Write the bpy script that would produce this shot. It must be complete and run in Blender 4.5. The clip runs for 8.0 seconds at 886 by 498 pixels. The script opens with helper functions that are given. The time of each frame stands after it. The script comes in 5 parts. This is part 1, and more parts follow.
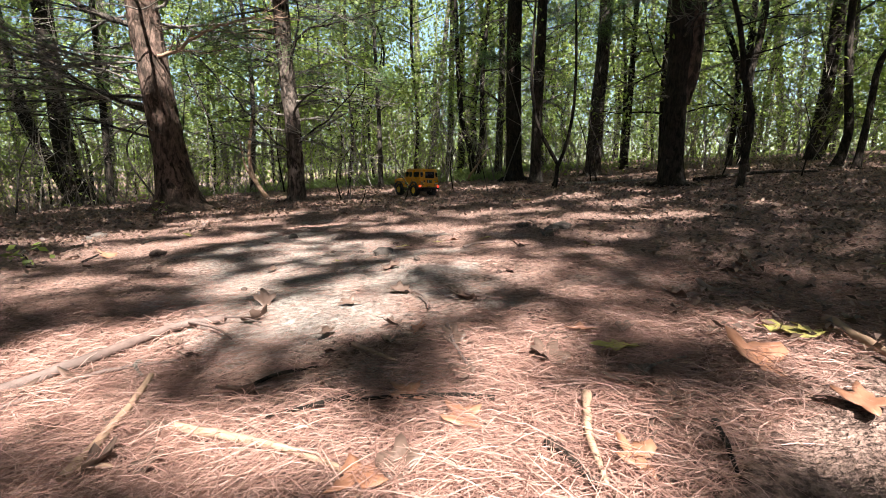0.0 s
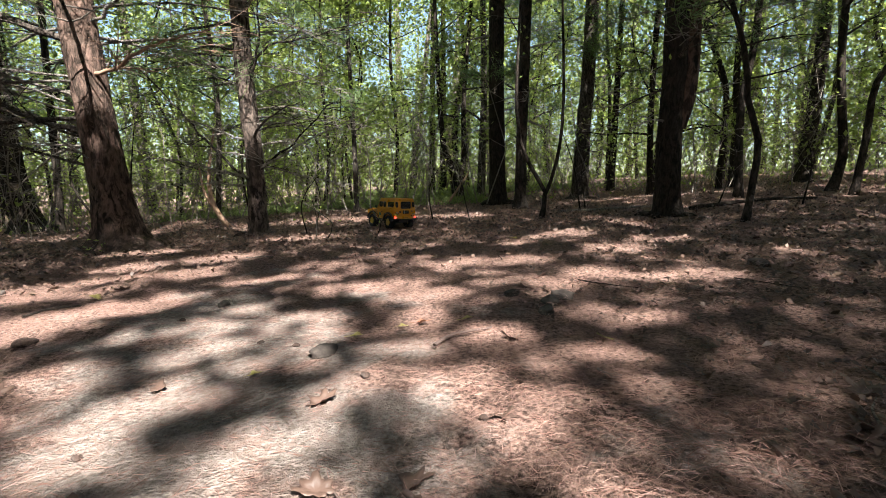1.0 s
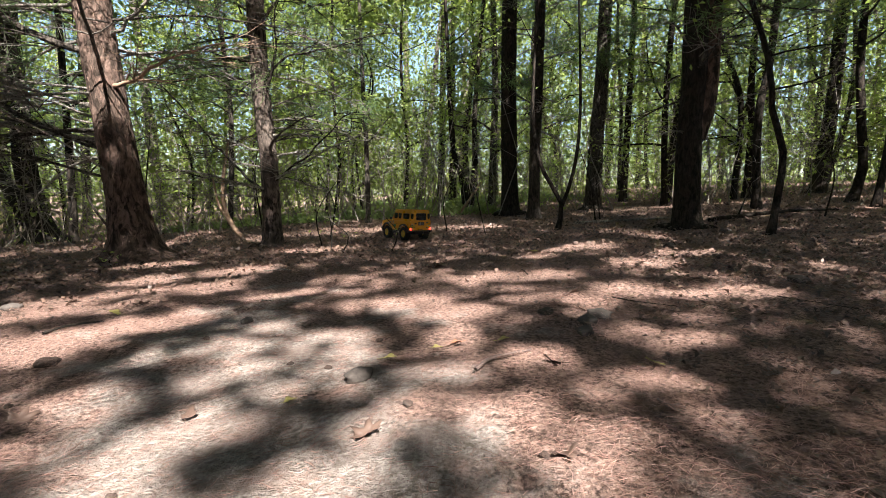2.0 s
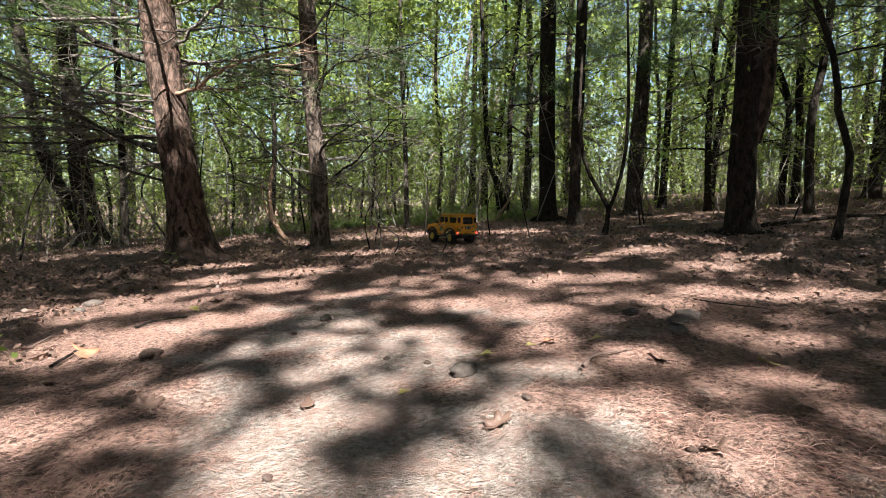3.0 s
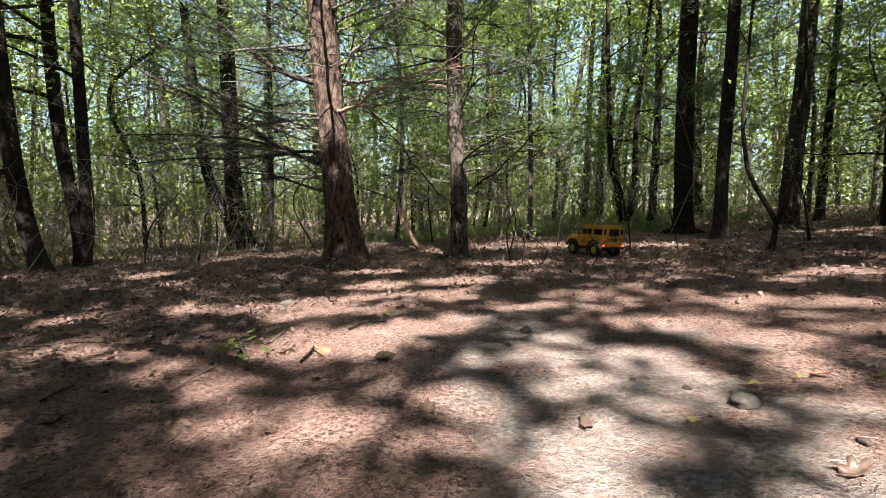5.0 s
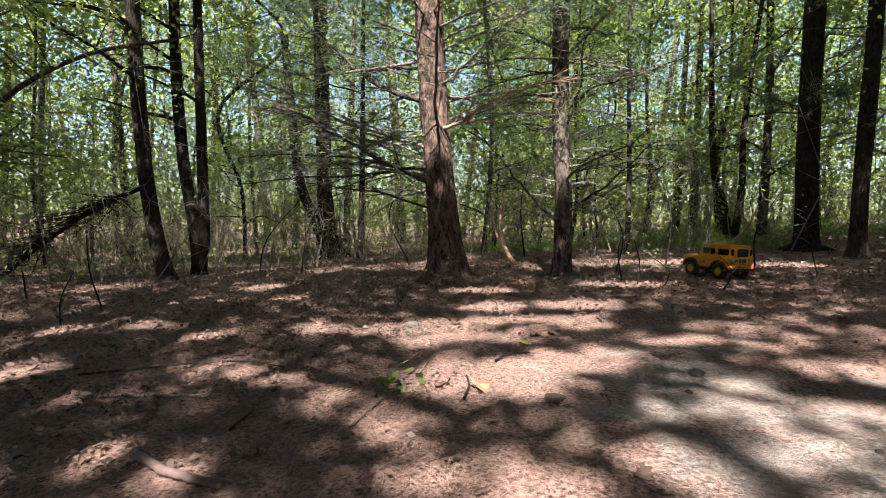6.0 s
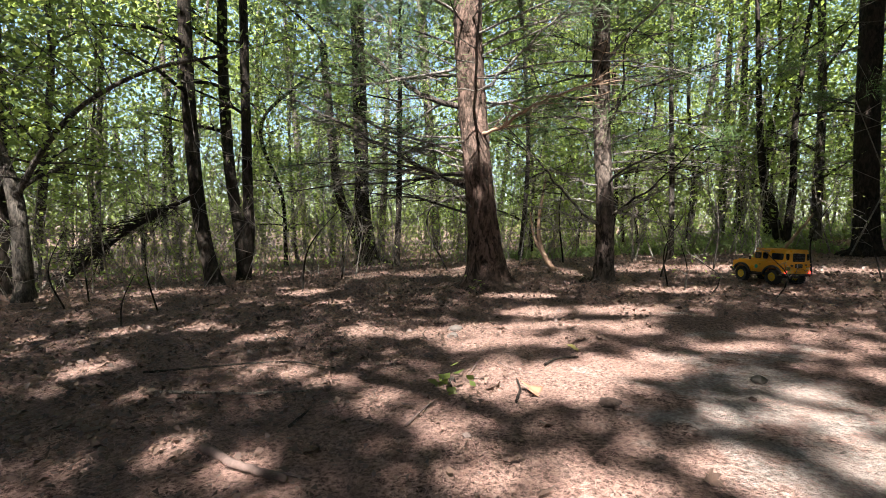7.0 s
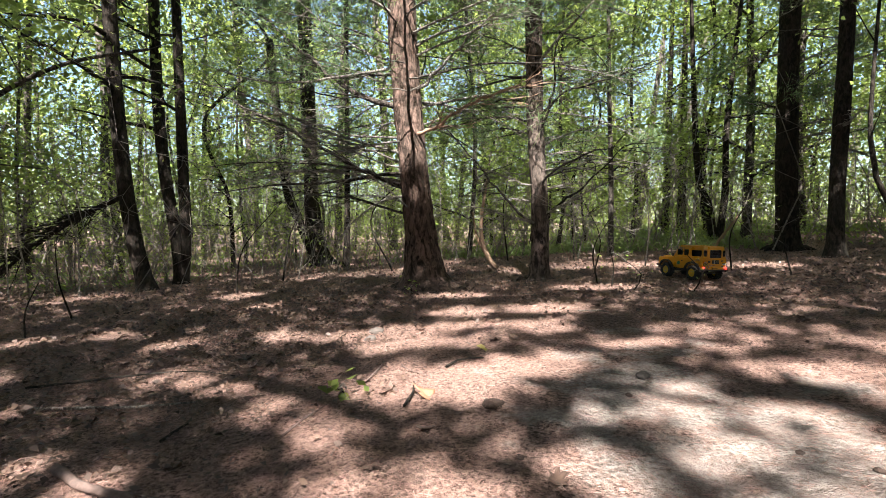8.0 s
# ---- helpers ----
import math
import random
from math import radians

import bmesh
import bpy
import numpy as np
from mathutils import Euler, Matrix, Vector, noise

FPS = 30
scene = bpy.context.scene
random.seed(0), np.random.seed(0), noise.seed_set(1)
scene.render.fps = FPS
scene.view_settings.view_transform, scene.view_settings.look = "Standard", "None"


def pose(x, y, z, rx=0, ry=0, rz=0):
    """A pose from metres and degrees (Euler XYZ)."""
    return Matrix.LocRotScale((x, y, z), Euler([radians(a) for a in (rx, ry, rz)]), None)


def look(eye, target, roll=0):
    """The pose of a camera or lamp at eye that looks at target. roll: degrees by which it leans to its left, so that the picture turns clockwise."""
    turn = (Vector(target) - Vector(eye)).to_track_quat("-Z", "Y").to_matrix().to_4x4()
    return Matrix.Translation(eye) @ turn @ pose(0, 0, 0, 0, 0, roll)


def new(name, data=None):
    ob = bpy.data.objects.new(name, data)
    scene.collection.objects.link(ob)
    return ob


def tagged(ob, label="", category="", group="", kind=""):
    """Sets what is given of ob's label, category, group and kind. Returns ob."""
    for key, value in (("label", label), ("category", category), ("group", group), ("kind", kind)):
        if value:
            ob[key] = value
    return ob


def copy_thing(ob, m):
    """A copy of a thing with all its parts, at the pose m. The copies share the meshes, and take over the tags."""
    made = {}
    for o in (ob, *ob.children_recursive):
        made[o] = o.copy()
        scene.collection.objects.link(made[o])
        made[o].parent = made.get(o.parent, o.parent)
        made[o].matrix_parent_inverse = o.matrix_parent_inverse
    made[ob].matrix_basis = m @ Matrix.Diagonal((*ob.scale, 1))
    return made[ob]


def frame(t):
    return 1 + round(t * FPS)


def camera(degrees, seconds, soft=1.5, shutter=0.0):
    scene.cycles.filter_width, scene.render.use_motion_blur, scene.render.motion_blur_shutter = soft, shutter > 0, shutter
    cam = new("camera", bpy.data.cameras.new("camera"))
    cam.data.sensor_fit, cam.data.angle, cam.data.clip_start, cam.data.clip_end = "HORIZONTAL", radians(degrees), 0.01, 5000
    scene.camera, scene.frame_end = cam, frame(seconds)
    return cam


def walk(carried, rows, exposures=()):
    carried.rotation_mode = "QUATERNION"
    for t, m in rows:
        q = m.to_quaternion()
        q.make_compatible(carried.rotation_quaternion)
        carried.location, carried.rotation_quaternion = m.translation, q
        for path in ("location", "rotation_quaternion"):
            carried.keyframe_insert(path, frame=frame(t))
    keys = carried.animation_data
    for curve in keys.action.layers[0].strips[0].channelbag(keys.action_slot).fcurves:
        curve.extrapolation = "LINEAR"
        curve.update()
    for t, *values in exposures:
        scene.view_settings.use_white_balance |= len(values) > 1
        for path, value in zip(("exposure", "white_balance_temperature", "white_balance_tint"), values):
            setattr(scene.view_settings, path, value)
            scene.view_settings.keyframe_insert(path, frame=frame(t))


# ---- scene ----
cam = camera(87.3, 8.0, soft=0.7)
METRES, EYE, TILT, LEAN, TURN = 1.6, 0.25, -9.7, 0.0, 0.0
ROWS = [
    (0.0, 0.0, 0.0, 0.0, -0.0, 0.0, 0.0),
    (0.5, 0.0111, 0.1664, 0.0612, -1.4, 1.06, 0.26),
    (1.0, 0.0286, 0.2308, 0.1132, -1.99, 1.7, 0.42),
    (2.5, -0.0632, 0.2603, 0.1274, -0.06, 3.4, 0.01),
    (3.0, -0.1212, 0.2559, 0.1118, 1.71, 3.74, -0.3),
    (3.5, -0.1803, 0.2574, 0.1194, 3.59, 3.8, -0.7),
    (4.0, -0.2166, 0.2513, 0.1115, 5.7, 3.96, -1.07),
    (5.5, -0.4282, 0.2329, 0.1222, 17.45, 4.89, -3.53),
    (6.0, -0.5134, 0.2239, 0.1481, 21.34, 5.09, -4.14),
    (6.5, -0.5416, 0.211, 0.142, 24.06, 5.29, -4.41),
    (7.0, -0.539, 0.208, 0.1373, 25.41, 5.66, -4.37),
    (7.5, -0.5078, 0.2267, 0.149, 24.89, 5.87, -4.05),
    (8.0, -0.4238, 0.2616, 0.1554, 21.06, 5.75, -3.21),
]
walk(cam, [(t, pose(0, 0, EYE, TILT, LEAN, TURN) @ pose(METRES * x, METRES * y, METRES * z, 90 + pitch, roll, yaw)) for t, x, y, z, yaw, pitch, roll in ROWS], exposures=[(0.0, 2.66, 6400, 8), (4.0, 2.64, 6400, 8), (5.5, 2.64, 6400, 8), (6.5, 2.76, 6350, 8), (8.0, 2.92, 6350, 8)])

# ---- light ----
SUN = Vector((0.20, -0.58, 0.79)).normalized()          # towards the sun
world = bpy.data.worlds.new("sky")
scene.world = world
world.use_nodes = True
wn = world.node_tree.nodes
sky = wn.new("ShaderNodeTexSky")
sky.sky_type, sky.sun_disc = "NISHITA", False
sky.sun_elevation = math.asin(SUN.z)
sky.sun_rotation = math.atan2(SUN.x, SUN.y)
world.node_tree.links.new(sky.outputs[0], wn["Background"].inputs[0])
wn["Background"].inputs[1].default_value = 0.055
sun = new("sun", bpy.data.lights.new("sun", "SUN"))
sun.data.energy, sun.data.angle, sun.data.color = 5.0, radians(0.53), (1.0, 0.945, 0.885)
sun.matrix_world = look(SUN * 40, (0, 0, 0))

# ---- materials ----


class Nodes:
    """A short way to write a node material."""

    def __init__(self, name, rough=0.8, metal=0.0, spec=0.3):
        self.mat = bpy.data.materials.new(name)
        self.mat.use_nodes = True
        self.tree = self.mat.node_tree
        self.bsdf = self.tree.nodes["Principled BSDF"]
        self.out = self.tree.nodes["Material Output"]
        self.bsdf.inputs["Roughness"].default_value = rough
        self.bsdf.inputs["Metallic"].default_value = metal
        self.bsdf.inputs["Specular IOR Level"].default_value = spec

    def put(self, socket, value):
        if isinstance(value, bpy.types.NodeSocket):
            self.tree.links.new(value, socket)
        else:
            socket.default_value = (*value, 1.0) if isinstance(value, tuple) and len(value) == 3 and socket.type == "RGBA" else value

    def add(self, kind, **inputs):
        node = self.tree.nodes.new(kind)
        for key, value in inputs.items():
            self.put(node.inputs[key.replace("_", " ")], value)
        return node

    def coords(self, scale=(1, 1, 1), kind="Object"):
        c = self.tree.nodes.new("ShaderNodeTexCoord")
        m = self.add("ShaderNodeMapping", Scale=Vector(scale))
        self.put(m.inputs["Vector"], c.outputs[kind])
        return m.outputs[0]

    def noise(self, scale, detail=4.0, vec=None, rough=0.55, distort=0.0):
        n = self.add("ShaderNodeTexNoise", Scale=scale, Detail=detail, Roughness=rough, Distortion=distort)
        if vec is not None:
            self.put(n.inputs["Vector"], vec)
        return n.outputs[0]

    def ramp(self, fac, *stops):
        r = self.tree.nodes.new("ShaderNodeValToRGB")
        self.put(r.inputs[0], fac)
        e = r.color_ramp.elements
        while len(e) < len(stops):
            e.new(0.5)
        for el, (p, c) in zip(e, stops):
            el.position, el.color = p, (*c, 1.0) if isinstance(c, tuple) else (c, c, c, 1.0)
        return r.outputs[0]

    def mix(self, fac, a, b, mode="MIX"):
        m = self.tree.nodes.new("ShaderNodeMix")
        m.data_type, m.blend_type = "RGBA", mode
        self.put(m.inputs[0], fac), self.put(m.inputs[6], a), self.put(m.inputs[7], b)
        return m.outputs[2]

    def math(self, op, a, b=0.0):
        m = self.tree.nodes.new("ShaderNodeMath")
        m.operation = op
        self.put(m.inputs[0], a), self.put(m.inputs[1], b)
        return m.outputs[0]

    def island(self):
        return self.tree.nodes.new("ShaderNodeNewGeometry").outputs["Random Per Island"]

    def own(self):
        return self.tree.nodes.new("ShaderNodeObjectInfo").outputs["Random"]

    def colour(self, value):
        self.put(self.bsdf.inputs["Base Color"], value)
        return self

    def bump(self, height, strength=0.5, distance=0.01):
        b = self.add("ShaderNodeBump", Strength=strength, Distance=distance)
        self.put(b.inputs["Height"], height)
        self.put(self.bsdf.inputs["Normal"], b.outputs[0])
        return self

    def thin(self, colour, amount=0.5):
        """Lets light through a thin blade or leaf."""
        t = self.add("ShaderNodeBsdfTranslucent", Color=colour)
        m = self.add("ShaderNodeMixShader", Fac=amount)
        self.tree.links.new(self.bsdf.outputs[0], m.inputs[1])
        self.tree.links.new(t.outputs[0], m.inputs[2])
        self.tree.links.new(m.outputs[0], self.out.inputs[0])
        return self


def ground_material():
    n = Nodes("forest_floor", 0.95, 0.0, 0.1)
    p = n.coords()
    fine, mid, big = n.noise(90, 6, p, 0.7), n.noise(11, 5, p), n.noise(1.7, 4, p)
    litter = n.mix(n.ramp(fine, (0.40, 0.0), (0.62, 1.0)), (0.050, 0.031, 0.025), (0.43, 0.285, 0.235))
    litter = n.mix(n.ramp(mid, (0.38, 0.0), (0.62, 0.4)), litter, (0.26, 0.165, 0.137))
    soil = n.mix(n.ramp(fine, (0.38, 0.0), (0.62, 1.0)), (0.17, 0.143, 0.126), (0.43, 0.375, 0.335))
    soil = n.mix(n.ramp(n.noise(42, 6, p, 0.75), (0.50, 0.0), (0.72, 0.7)), soil, (0.13, 0.095, 0.08))
    soil = n.mix(n.ramp(mid, (0.42, 0.0), (0.7, 0.7)), soil, (0.30, 0.22, 0.19))
    # the worn, bare track: a curved band across the clearing
    sep = n.add("ShaderNodeSeparateXYZ", Vector=p)
    x, y = sep.outputs[0], sep.outputs[1]
    band = n.math("ABSOLUTE", n.math("SUBTRACT", n.math("ADD", x, n.math("MULTIPLY", y, 0.30)), 0.02))
    band = n.math("SUBTRACT", 1.0, n.math("DIVIDE", band, 0.80))
    far = n.math("ABSOLUTE", n.math("SUBTRACT", y, 1.35))
    band = n.math("SUBTRACT", band, n.math("MULTIPLY", n.math("MAXIMUM", n.math("SUBTRACT", far, 0.35), 0.0), 0.9))
    band = n.math("ADD", band, n.math("MULTIPLY", n.math("SUBTRACT", n.noise(3.5, 6, p, 0.65), 0.5), 3.6))
    bare = n.ramp(band, (0.40, 0.0), (0.72, 1.0))
    col = n.mix(bare, litter, soil)
    col = n.mix(n.ramp(big, (0.35, 0.35), (0.6, 0.0)), col, (0.10, 0.070, 0.055))
    n.colour(col)
    h = n.math("ADD", n.math("MULTIPLY", fine, 0.5), n.noise(260, 3, p))
    h = n.math("ADD", h, n.math("MULTIPLY", n.noise(28, 5, p, 0.6), 2.2))
    return n.bump(h, 1.0, 0.014).mat


def bark_material(name, dark, light, grain=9.0):
    n = Nodes(name, 0.9, 0.0, 0.15)
    p = n.coords((1, 1, 0.38))
    ridges = n.noise(grain * 4.5, 7, p, 0.62, 0.6)
    patch = n.noise(grain * 0.5, 4, n.coords())
    c = n.mix(n.ramp(ridges, (0.42, 0.0), (0.60, 1.0)), dark, light)
    c = n.mix(n.ramp(patch, (0.42, 0.0), (0.72, 0.55)), c, (light[0] * 0.85, light[1] * 0.95, light[2] * 0.95))
    c = n.mix(n.ramp(n.noise(grain * 16, 3), (0.55, 0.0), (0.75, 0.5)), c, (dark[0] * 0.6, dark[1] * 0.6, dark[2] * 0.6))
    return n.colour(c).bump(n.math("ADD", ridges, n.math("MULTIPLY", n.noise(grain * 14, 4, p), 0.4)), 1.0, 0.025).mat


def leaf_material(name, a, b, c, glow, amount=0.5):
    n = Nodes(name, 0.5, 0.0, 0.35)
    col = n.ramp(n.island(), (0.0, a), (0.55, b), (1.0, c))
    col = n.mix(n.math("MULTIPLY", n.own(), 0.5), col, b)
    g = n.ramp(n.island(), (0.0, tuple(0.6 * v for v in glow)), (1.0, glow))
    return n.colour(col).thin(g, amount).mat


def plain(name, colour, rough=0.5, metal=0.0, spec=0.5, speck=0.12, scale=60.0, bump=0.0):
    n = Nodes(name, rough, metal, spec)
    p = n.coords()
    f = n.noise(scale, 5, p, 0.65)
    big = n.noise(scale * 0.12, 3, p)
    c = n.mix(n.ramp(f, (0.3, 0.0), (0.8, 1.0)), tuple(v * (1 - speck) for v in colour), tuple(min(1, v * (1 + speck)) for v in colour))
    c = n.mix(n.ramp(big, (0.45, 0.0), (0.8, speck * 2)), c, tuple(v * 0.6 + 0.06 for v in colour))
    n.colour(c)
    n.put(n.bsdf.inputs["Roughness"], n.ramp(big, (0.3, max(0.03, rough - 0.1)), (0.8, min(1.0, rough + 0.15))))
    if bump:
        n.bump(f, 0.5, bump)
    return n.mat


def emitting(name, colour, strength):
    n = Nodes(name, 0.2)
    n.colour(colour)
    n.put(n.bsdf.inputs["Emission Color"], colour)
    n.bsdf.inputs["Emission Strength"].default_value = strength
    return n.mat


M_GROUND = ground_material()
M_BARK_PINE = bark_material("pine_bark", (0.016, 0.011, 0.008), (0.155, 0.100, 0.080), 7)
M_BARK_SLIM = bark_material("slim_pine_bark", (0.016, 0.012, 0.010), (0.150, 0.112, 0.094), 8)
M_BARK_GREY = bark_material("grey_bark", (0.022, 0.018, 0.015), (0.12, 0.098, 0.083), 12)
# bark darkened strongly: the trunks' shade is put into this colour
M_BARK_DARK_SHADED = bark_material("dark_shaded_bark", (0.010, 0.008, 0.0065), (0.046, 0.035, 0.028), 10)
M_TWIG = bark_material("dead_twig", (0.085, 0.072, 0.062), (0.34, 0.29, 0.25), 30)
M_LEAF = leaf_material("green_leaf", (0.038, 0.064, 0.016), (0.108, 0.150, 0.036), (0.23, 0.29, 0.078), (0.49, 0.60, 0.14))
# duller leaf for the added crowns, so little green light comes through
M_CANOPY = leaf_material("canopy_leaf", (0.04, 0.07, 0.03), (0.07, 0.105, 0.05), (0.10, 0.14, 0.07), (0.16, 0.20, 0.10), 0.2)
# paler copy of the green leaf, its colour raised to brighten the background
M_LEAF_FAR_BRIGHT = leaf_material("far_leaf_bright", (0.052, 0.080, 0.024), (0.148, 0.198, 0.054), (0.30, 0.36, 0.11), (0.48, 0.57, 0.15))
M_PINE = leaf_material("pine_needle", (0.045, 0.080, 0.035), (0.085, 0.135, 0.055), (0.14, 0.20, 0.08), (0.26, 0.38, 0.13), 0.4)
M_GRASS = leaf_material("grass_blade", (0.06, 0.10, 0.035), (0.12, 0.17, 0.06), (0.22, 0.25, 0.11), (0.34, 0.42, 0.15))
M_NEEDLE = leaf_material("fallen_needle", (0.11, 0.056, 0.044), (0.27, 0.150, 0.120), (0.45, 0.285, 0.238), (0.3, 0.18, 0.14), 0.1)
M_DEADLEAF = leaf_material("dead_leaf", (0.036, 0.023, 0.018), (0.095, 0.060, 0.046), (0.18, 0.115, 0.086), (0.2, 0.12, 0.08), 0.1)
M_LEAF_YELLOW = leaf_material("yellow_leaf", (0.26, 0.22, 0.06), (0.34, 0.29, 0.09), (0.42, 0.36, 0.14), (0.3, 0.28, 0.08), 0.2)
M_LEAF_RUST = leaf_material("rust_leaf", (0.20, 0.085, 0.05), (0.27, 0.125, 0.075), (0.32, 0.17, 0.11), (0.3, 0.13, 0.07), 0.15)
M_STICK = plain("stick_bark", (0.12, 0.082, 0.070), 0.85, 0, 0.2, 0.35, 70, 0.002)
M_WOOD_PALE = plain("bare_wood", (0.27, 0.175, 0.118), 0.8, 0, 0.2, 0.25, 60, 0.0015)
M_STONE = plain("field_stone", (0.075, 0.062, 0.054), 0.9, 0, 0.2, 0.35, 2.2, 0.006)

# ---- mesh helpers ----


def gz(x, y):
    """Height of the forest floor, without its small unevenness."""
    return (0.042 * np.clip(x, -12, 12) + 0.012 * np.minimum(0, np.clip(x, -10, 0) + 2.5)
            + 0.012 * np.clip(y - 1.5, 0, 12) + 0.004 * np.clip(x, -6, 6) * np.clip(y - 3, 0, 6))


def lumps(x, y):
    return (0.010 * np.sin(3.1 * x + 1.3 * y) * np.sin(2.3 * y - 0.7 * x) + 0.005 * np.sin(7.3 * x - 4.1 * y + 1.0)
            + 0.004 * np.sin(11.0 * y + 5.0 * x) + 0.020 * np.sin(0.9 * x + 0.4) * np.sin(0.8 * y))


def floor_z(x, y):
    return gz(x, y) + lumps(x, y) * np.clip(np.hypot(x, y) / 1.0, 0.25, 1.0)


def raw_mesh(name, verts, faces, mat, smooth=False):
    """A mesh from arrays: verts (n, 3), faces (m, 3 or 4)."""
    me = bpy.data.meshes.new(name)
    verts, faces = np.asarray(verts, np.float32), np.asarray(faces, np.int32)
    k = faces.shape[1]
    me.vertices.add(len(verts))
    me.vertices.foreach_set("co", verts.ravel())
    me.loops.add(faces.size)
    me.loops.foreach_set("vertex_index", faces.ravel())
    me.polygons.add(len(faces))
    me.polygons.foreach_set("loop_start", np.arange(0, faces.size, k, dtype=np.int32))
    me.polygons.foreach_set("loop_total", np.full(len(faces), k, np.int32))
    if smooth:
        me.polygons.foreach_set("use_smooth", np.ones(len(faces), bool))
    me.update(calc_edges=True)
    me.materials.append(mat)
    return me


class Soup:
    """Collects quads of many tubes into one mesh."""

    def __init__(self):
        self.v, self.f, self.n = [], [], 0

    def add(self, v, f):
        self.v.append(v), self.f.append(np.asarray(f) + self.n)
        self.n += len(v)
        return self

    def tube(self, pts, radii, sides=6, ridge=None):
        pts, radii = np.asarray(pts, float), np.asarray(radii, float)
        d = np.gradient(pts, axis=0)
        d /= np.linalg.norm(d, axis=1, keepdims=True) + 1e-9
        ref = np.array([1.0, 0, 0]) if abs(d[0, 0]) < 0.8 else np.array([0, 1.0, 0])
        a = np.cross(d, ref)
        a /= np.linalg.norm(a, axis=1, keepdims=True) + 1e-9
        b = np.cross(d, a)
        th = np.linspace(0, 2 * np.pi, sides, endpoint=False)
        r = radii[:, None] * np.ones(sides)
        if ridge is not None:
            r = r * ridge(len(pts), sides)
        v = pts[:, None] + r[..., None] * (np.cos(th)[None, :, None] * a[:, None] + np.sin(th)[None, :, None] * b[:, None])
        v = np.concatenate([v.reshape(-1, 3), pts[-1:] + d[-1:] * radii[-1] * 0.6, pts[:1]])
        i, j = np.meshgrid(np.arange(len(pts) - 1), np.arange(sides), indexing="ij")
        j2 = (j + 1) % sides
        f = np.stack([i * sides + j, i * sides + j2, (i + 1) * sides + j2, (i + 1) * sides + j], -1).reshape(-1, 4)
        tip, root = len(v) - 2, len(v) - 1
        js = np.arange(0, sides)
        last = (len(pts) - 1) * sides
        cap = np.stack([last + js, last + (js + 1) % sides, np.full(sides, tip), np.full(sides, tip)], -1)
        self.add(v, np.concatenate([f, cap]))
        return self

    def mesh(self, name, mat, smooth=True):
        f = np.concatenate(self.f)
        me = bpy.data.meshes.new(name)
        tri = f[:, 2] == f[:, 3]
        v = np.concatenate(self.v)
        me.from_pydata(v.tolist(), [], f[~tri].tolist() + f[tri][:, :3].tolist())
        if smooth:
            me.polygons.foreach_set("use_smooth", np.ones(len(me.polygons), bool))
        me.materials.append(mat)
        return me


def leaf_quads(centres, size, rng, flat=0.6, fold=0.25, ratio=0.55):
    """Folded, pointed blades at the centres, mostly facing up: verts and quads."""
    n = len(centres)
    size = np.broadcast_to(size, n)[:, None]
    nrm = rng.normal(size=(n, 3)) * (1 - flat) + np.array([0, 0, 1.0]) * flat
    nrm /= np.linalg.norm(nrm, axis=1, keepdims=True)
    t = np.cross(nrm, rng.normal(size=(n, 3)))
    t /= np.linalg.norm(t, axis=1, keepdims=True) + 1e-9
    s = np.cross(nrm, t)
    up = nrm * size * fold * rng.uniform(-0.4, 1.0, (n, 1))
    v = np.stack([centres - t * size * 0.5, centres - s * size * ratio * 0.5 + up, centres + t * size * 0.5, centres + s * size * ratio * 0.5 + up], 1)
    return v.reshape(-1, 3), np.arange(4 * n).reshape(-1, 4)


def strand_quads(roots, tips, width, rng, sag=0.0):
    """Thin strips from roots to tips, bent once in the middle."""
    n = len(roots)
    d = tips - roots
    side = np.cross(d, rng.normal(size=(n, 3)))
    side /= np.linalg.norm(side, axis=1, keepdims=True) + 1e-9
    side = side * np.broadcast_to(width, n)[:, None] * 0.5
    mid = (roots + tips) / 2 + rng.normal(size=(n, 3)) * np.linalg.norm(d, axis=1, keepdims=True) * 0.045
    mid[:, 2] += sag
    v = np.stack([roots - side, roots + side, mid + side, mid - side, tips + side * 0.4, tips - side * 0.4], 1).reshape(-1, 3)
    k = 6 * np.arange(n)[:, None]
    return v, np.concatenate([k + [0, 1, 2, 3], k + [3, 2, 4, 5]])


def child(name, me, parent, label=""):
    ob = new(name, me)
    ob.parent = parent
    return tagged(ob, label=label)


def part(name, bm, material, parent, label="", smooth=False):
    me = bpy.data.meshes.new(name)
    bm.to_mesh(me)
    bm.free()
    me.materials.append(material)
    if smooth:
        me.polygons.foreach_set("use_smooth", np.ones(len(me.polygons), bool))
    return child(name, me, parent, label)


# ---- forest floor ----


def graded(lo, hi, near_lo, near_hi, fine, grow=1.25):
    c = list(np.arange(near_lo, near_hi + 1e-6, fine))
    s = fine
    while c[-1] < hi:
        s *= grow
        c.append(c[-1] + s)
    s = fine
    while c[0] > lo:
        s *= grow
        c.insert(0, c[0] - s)
    return np.array(c)


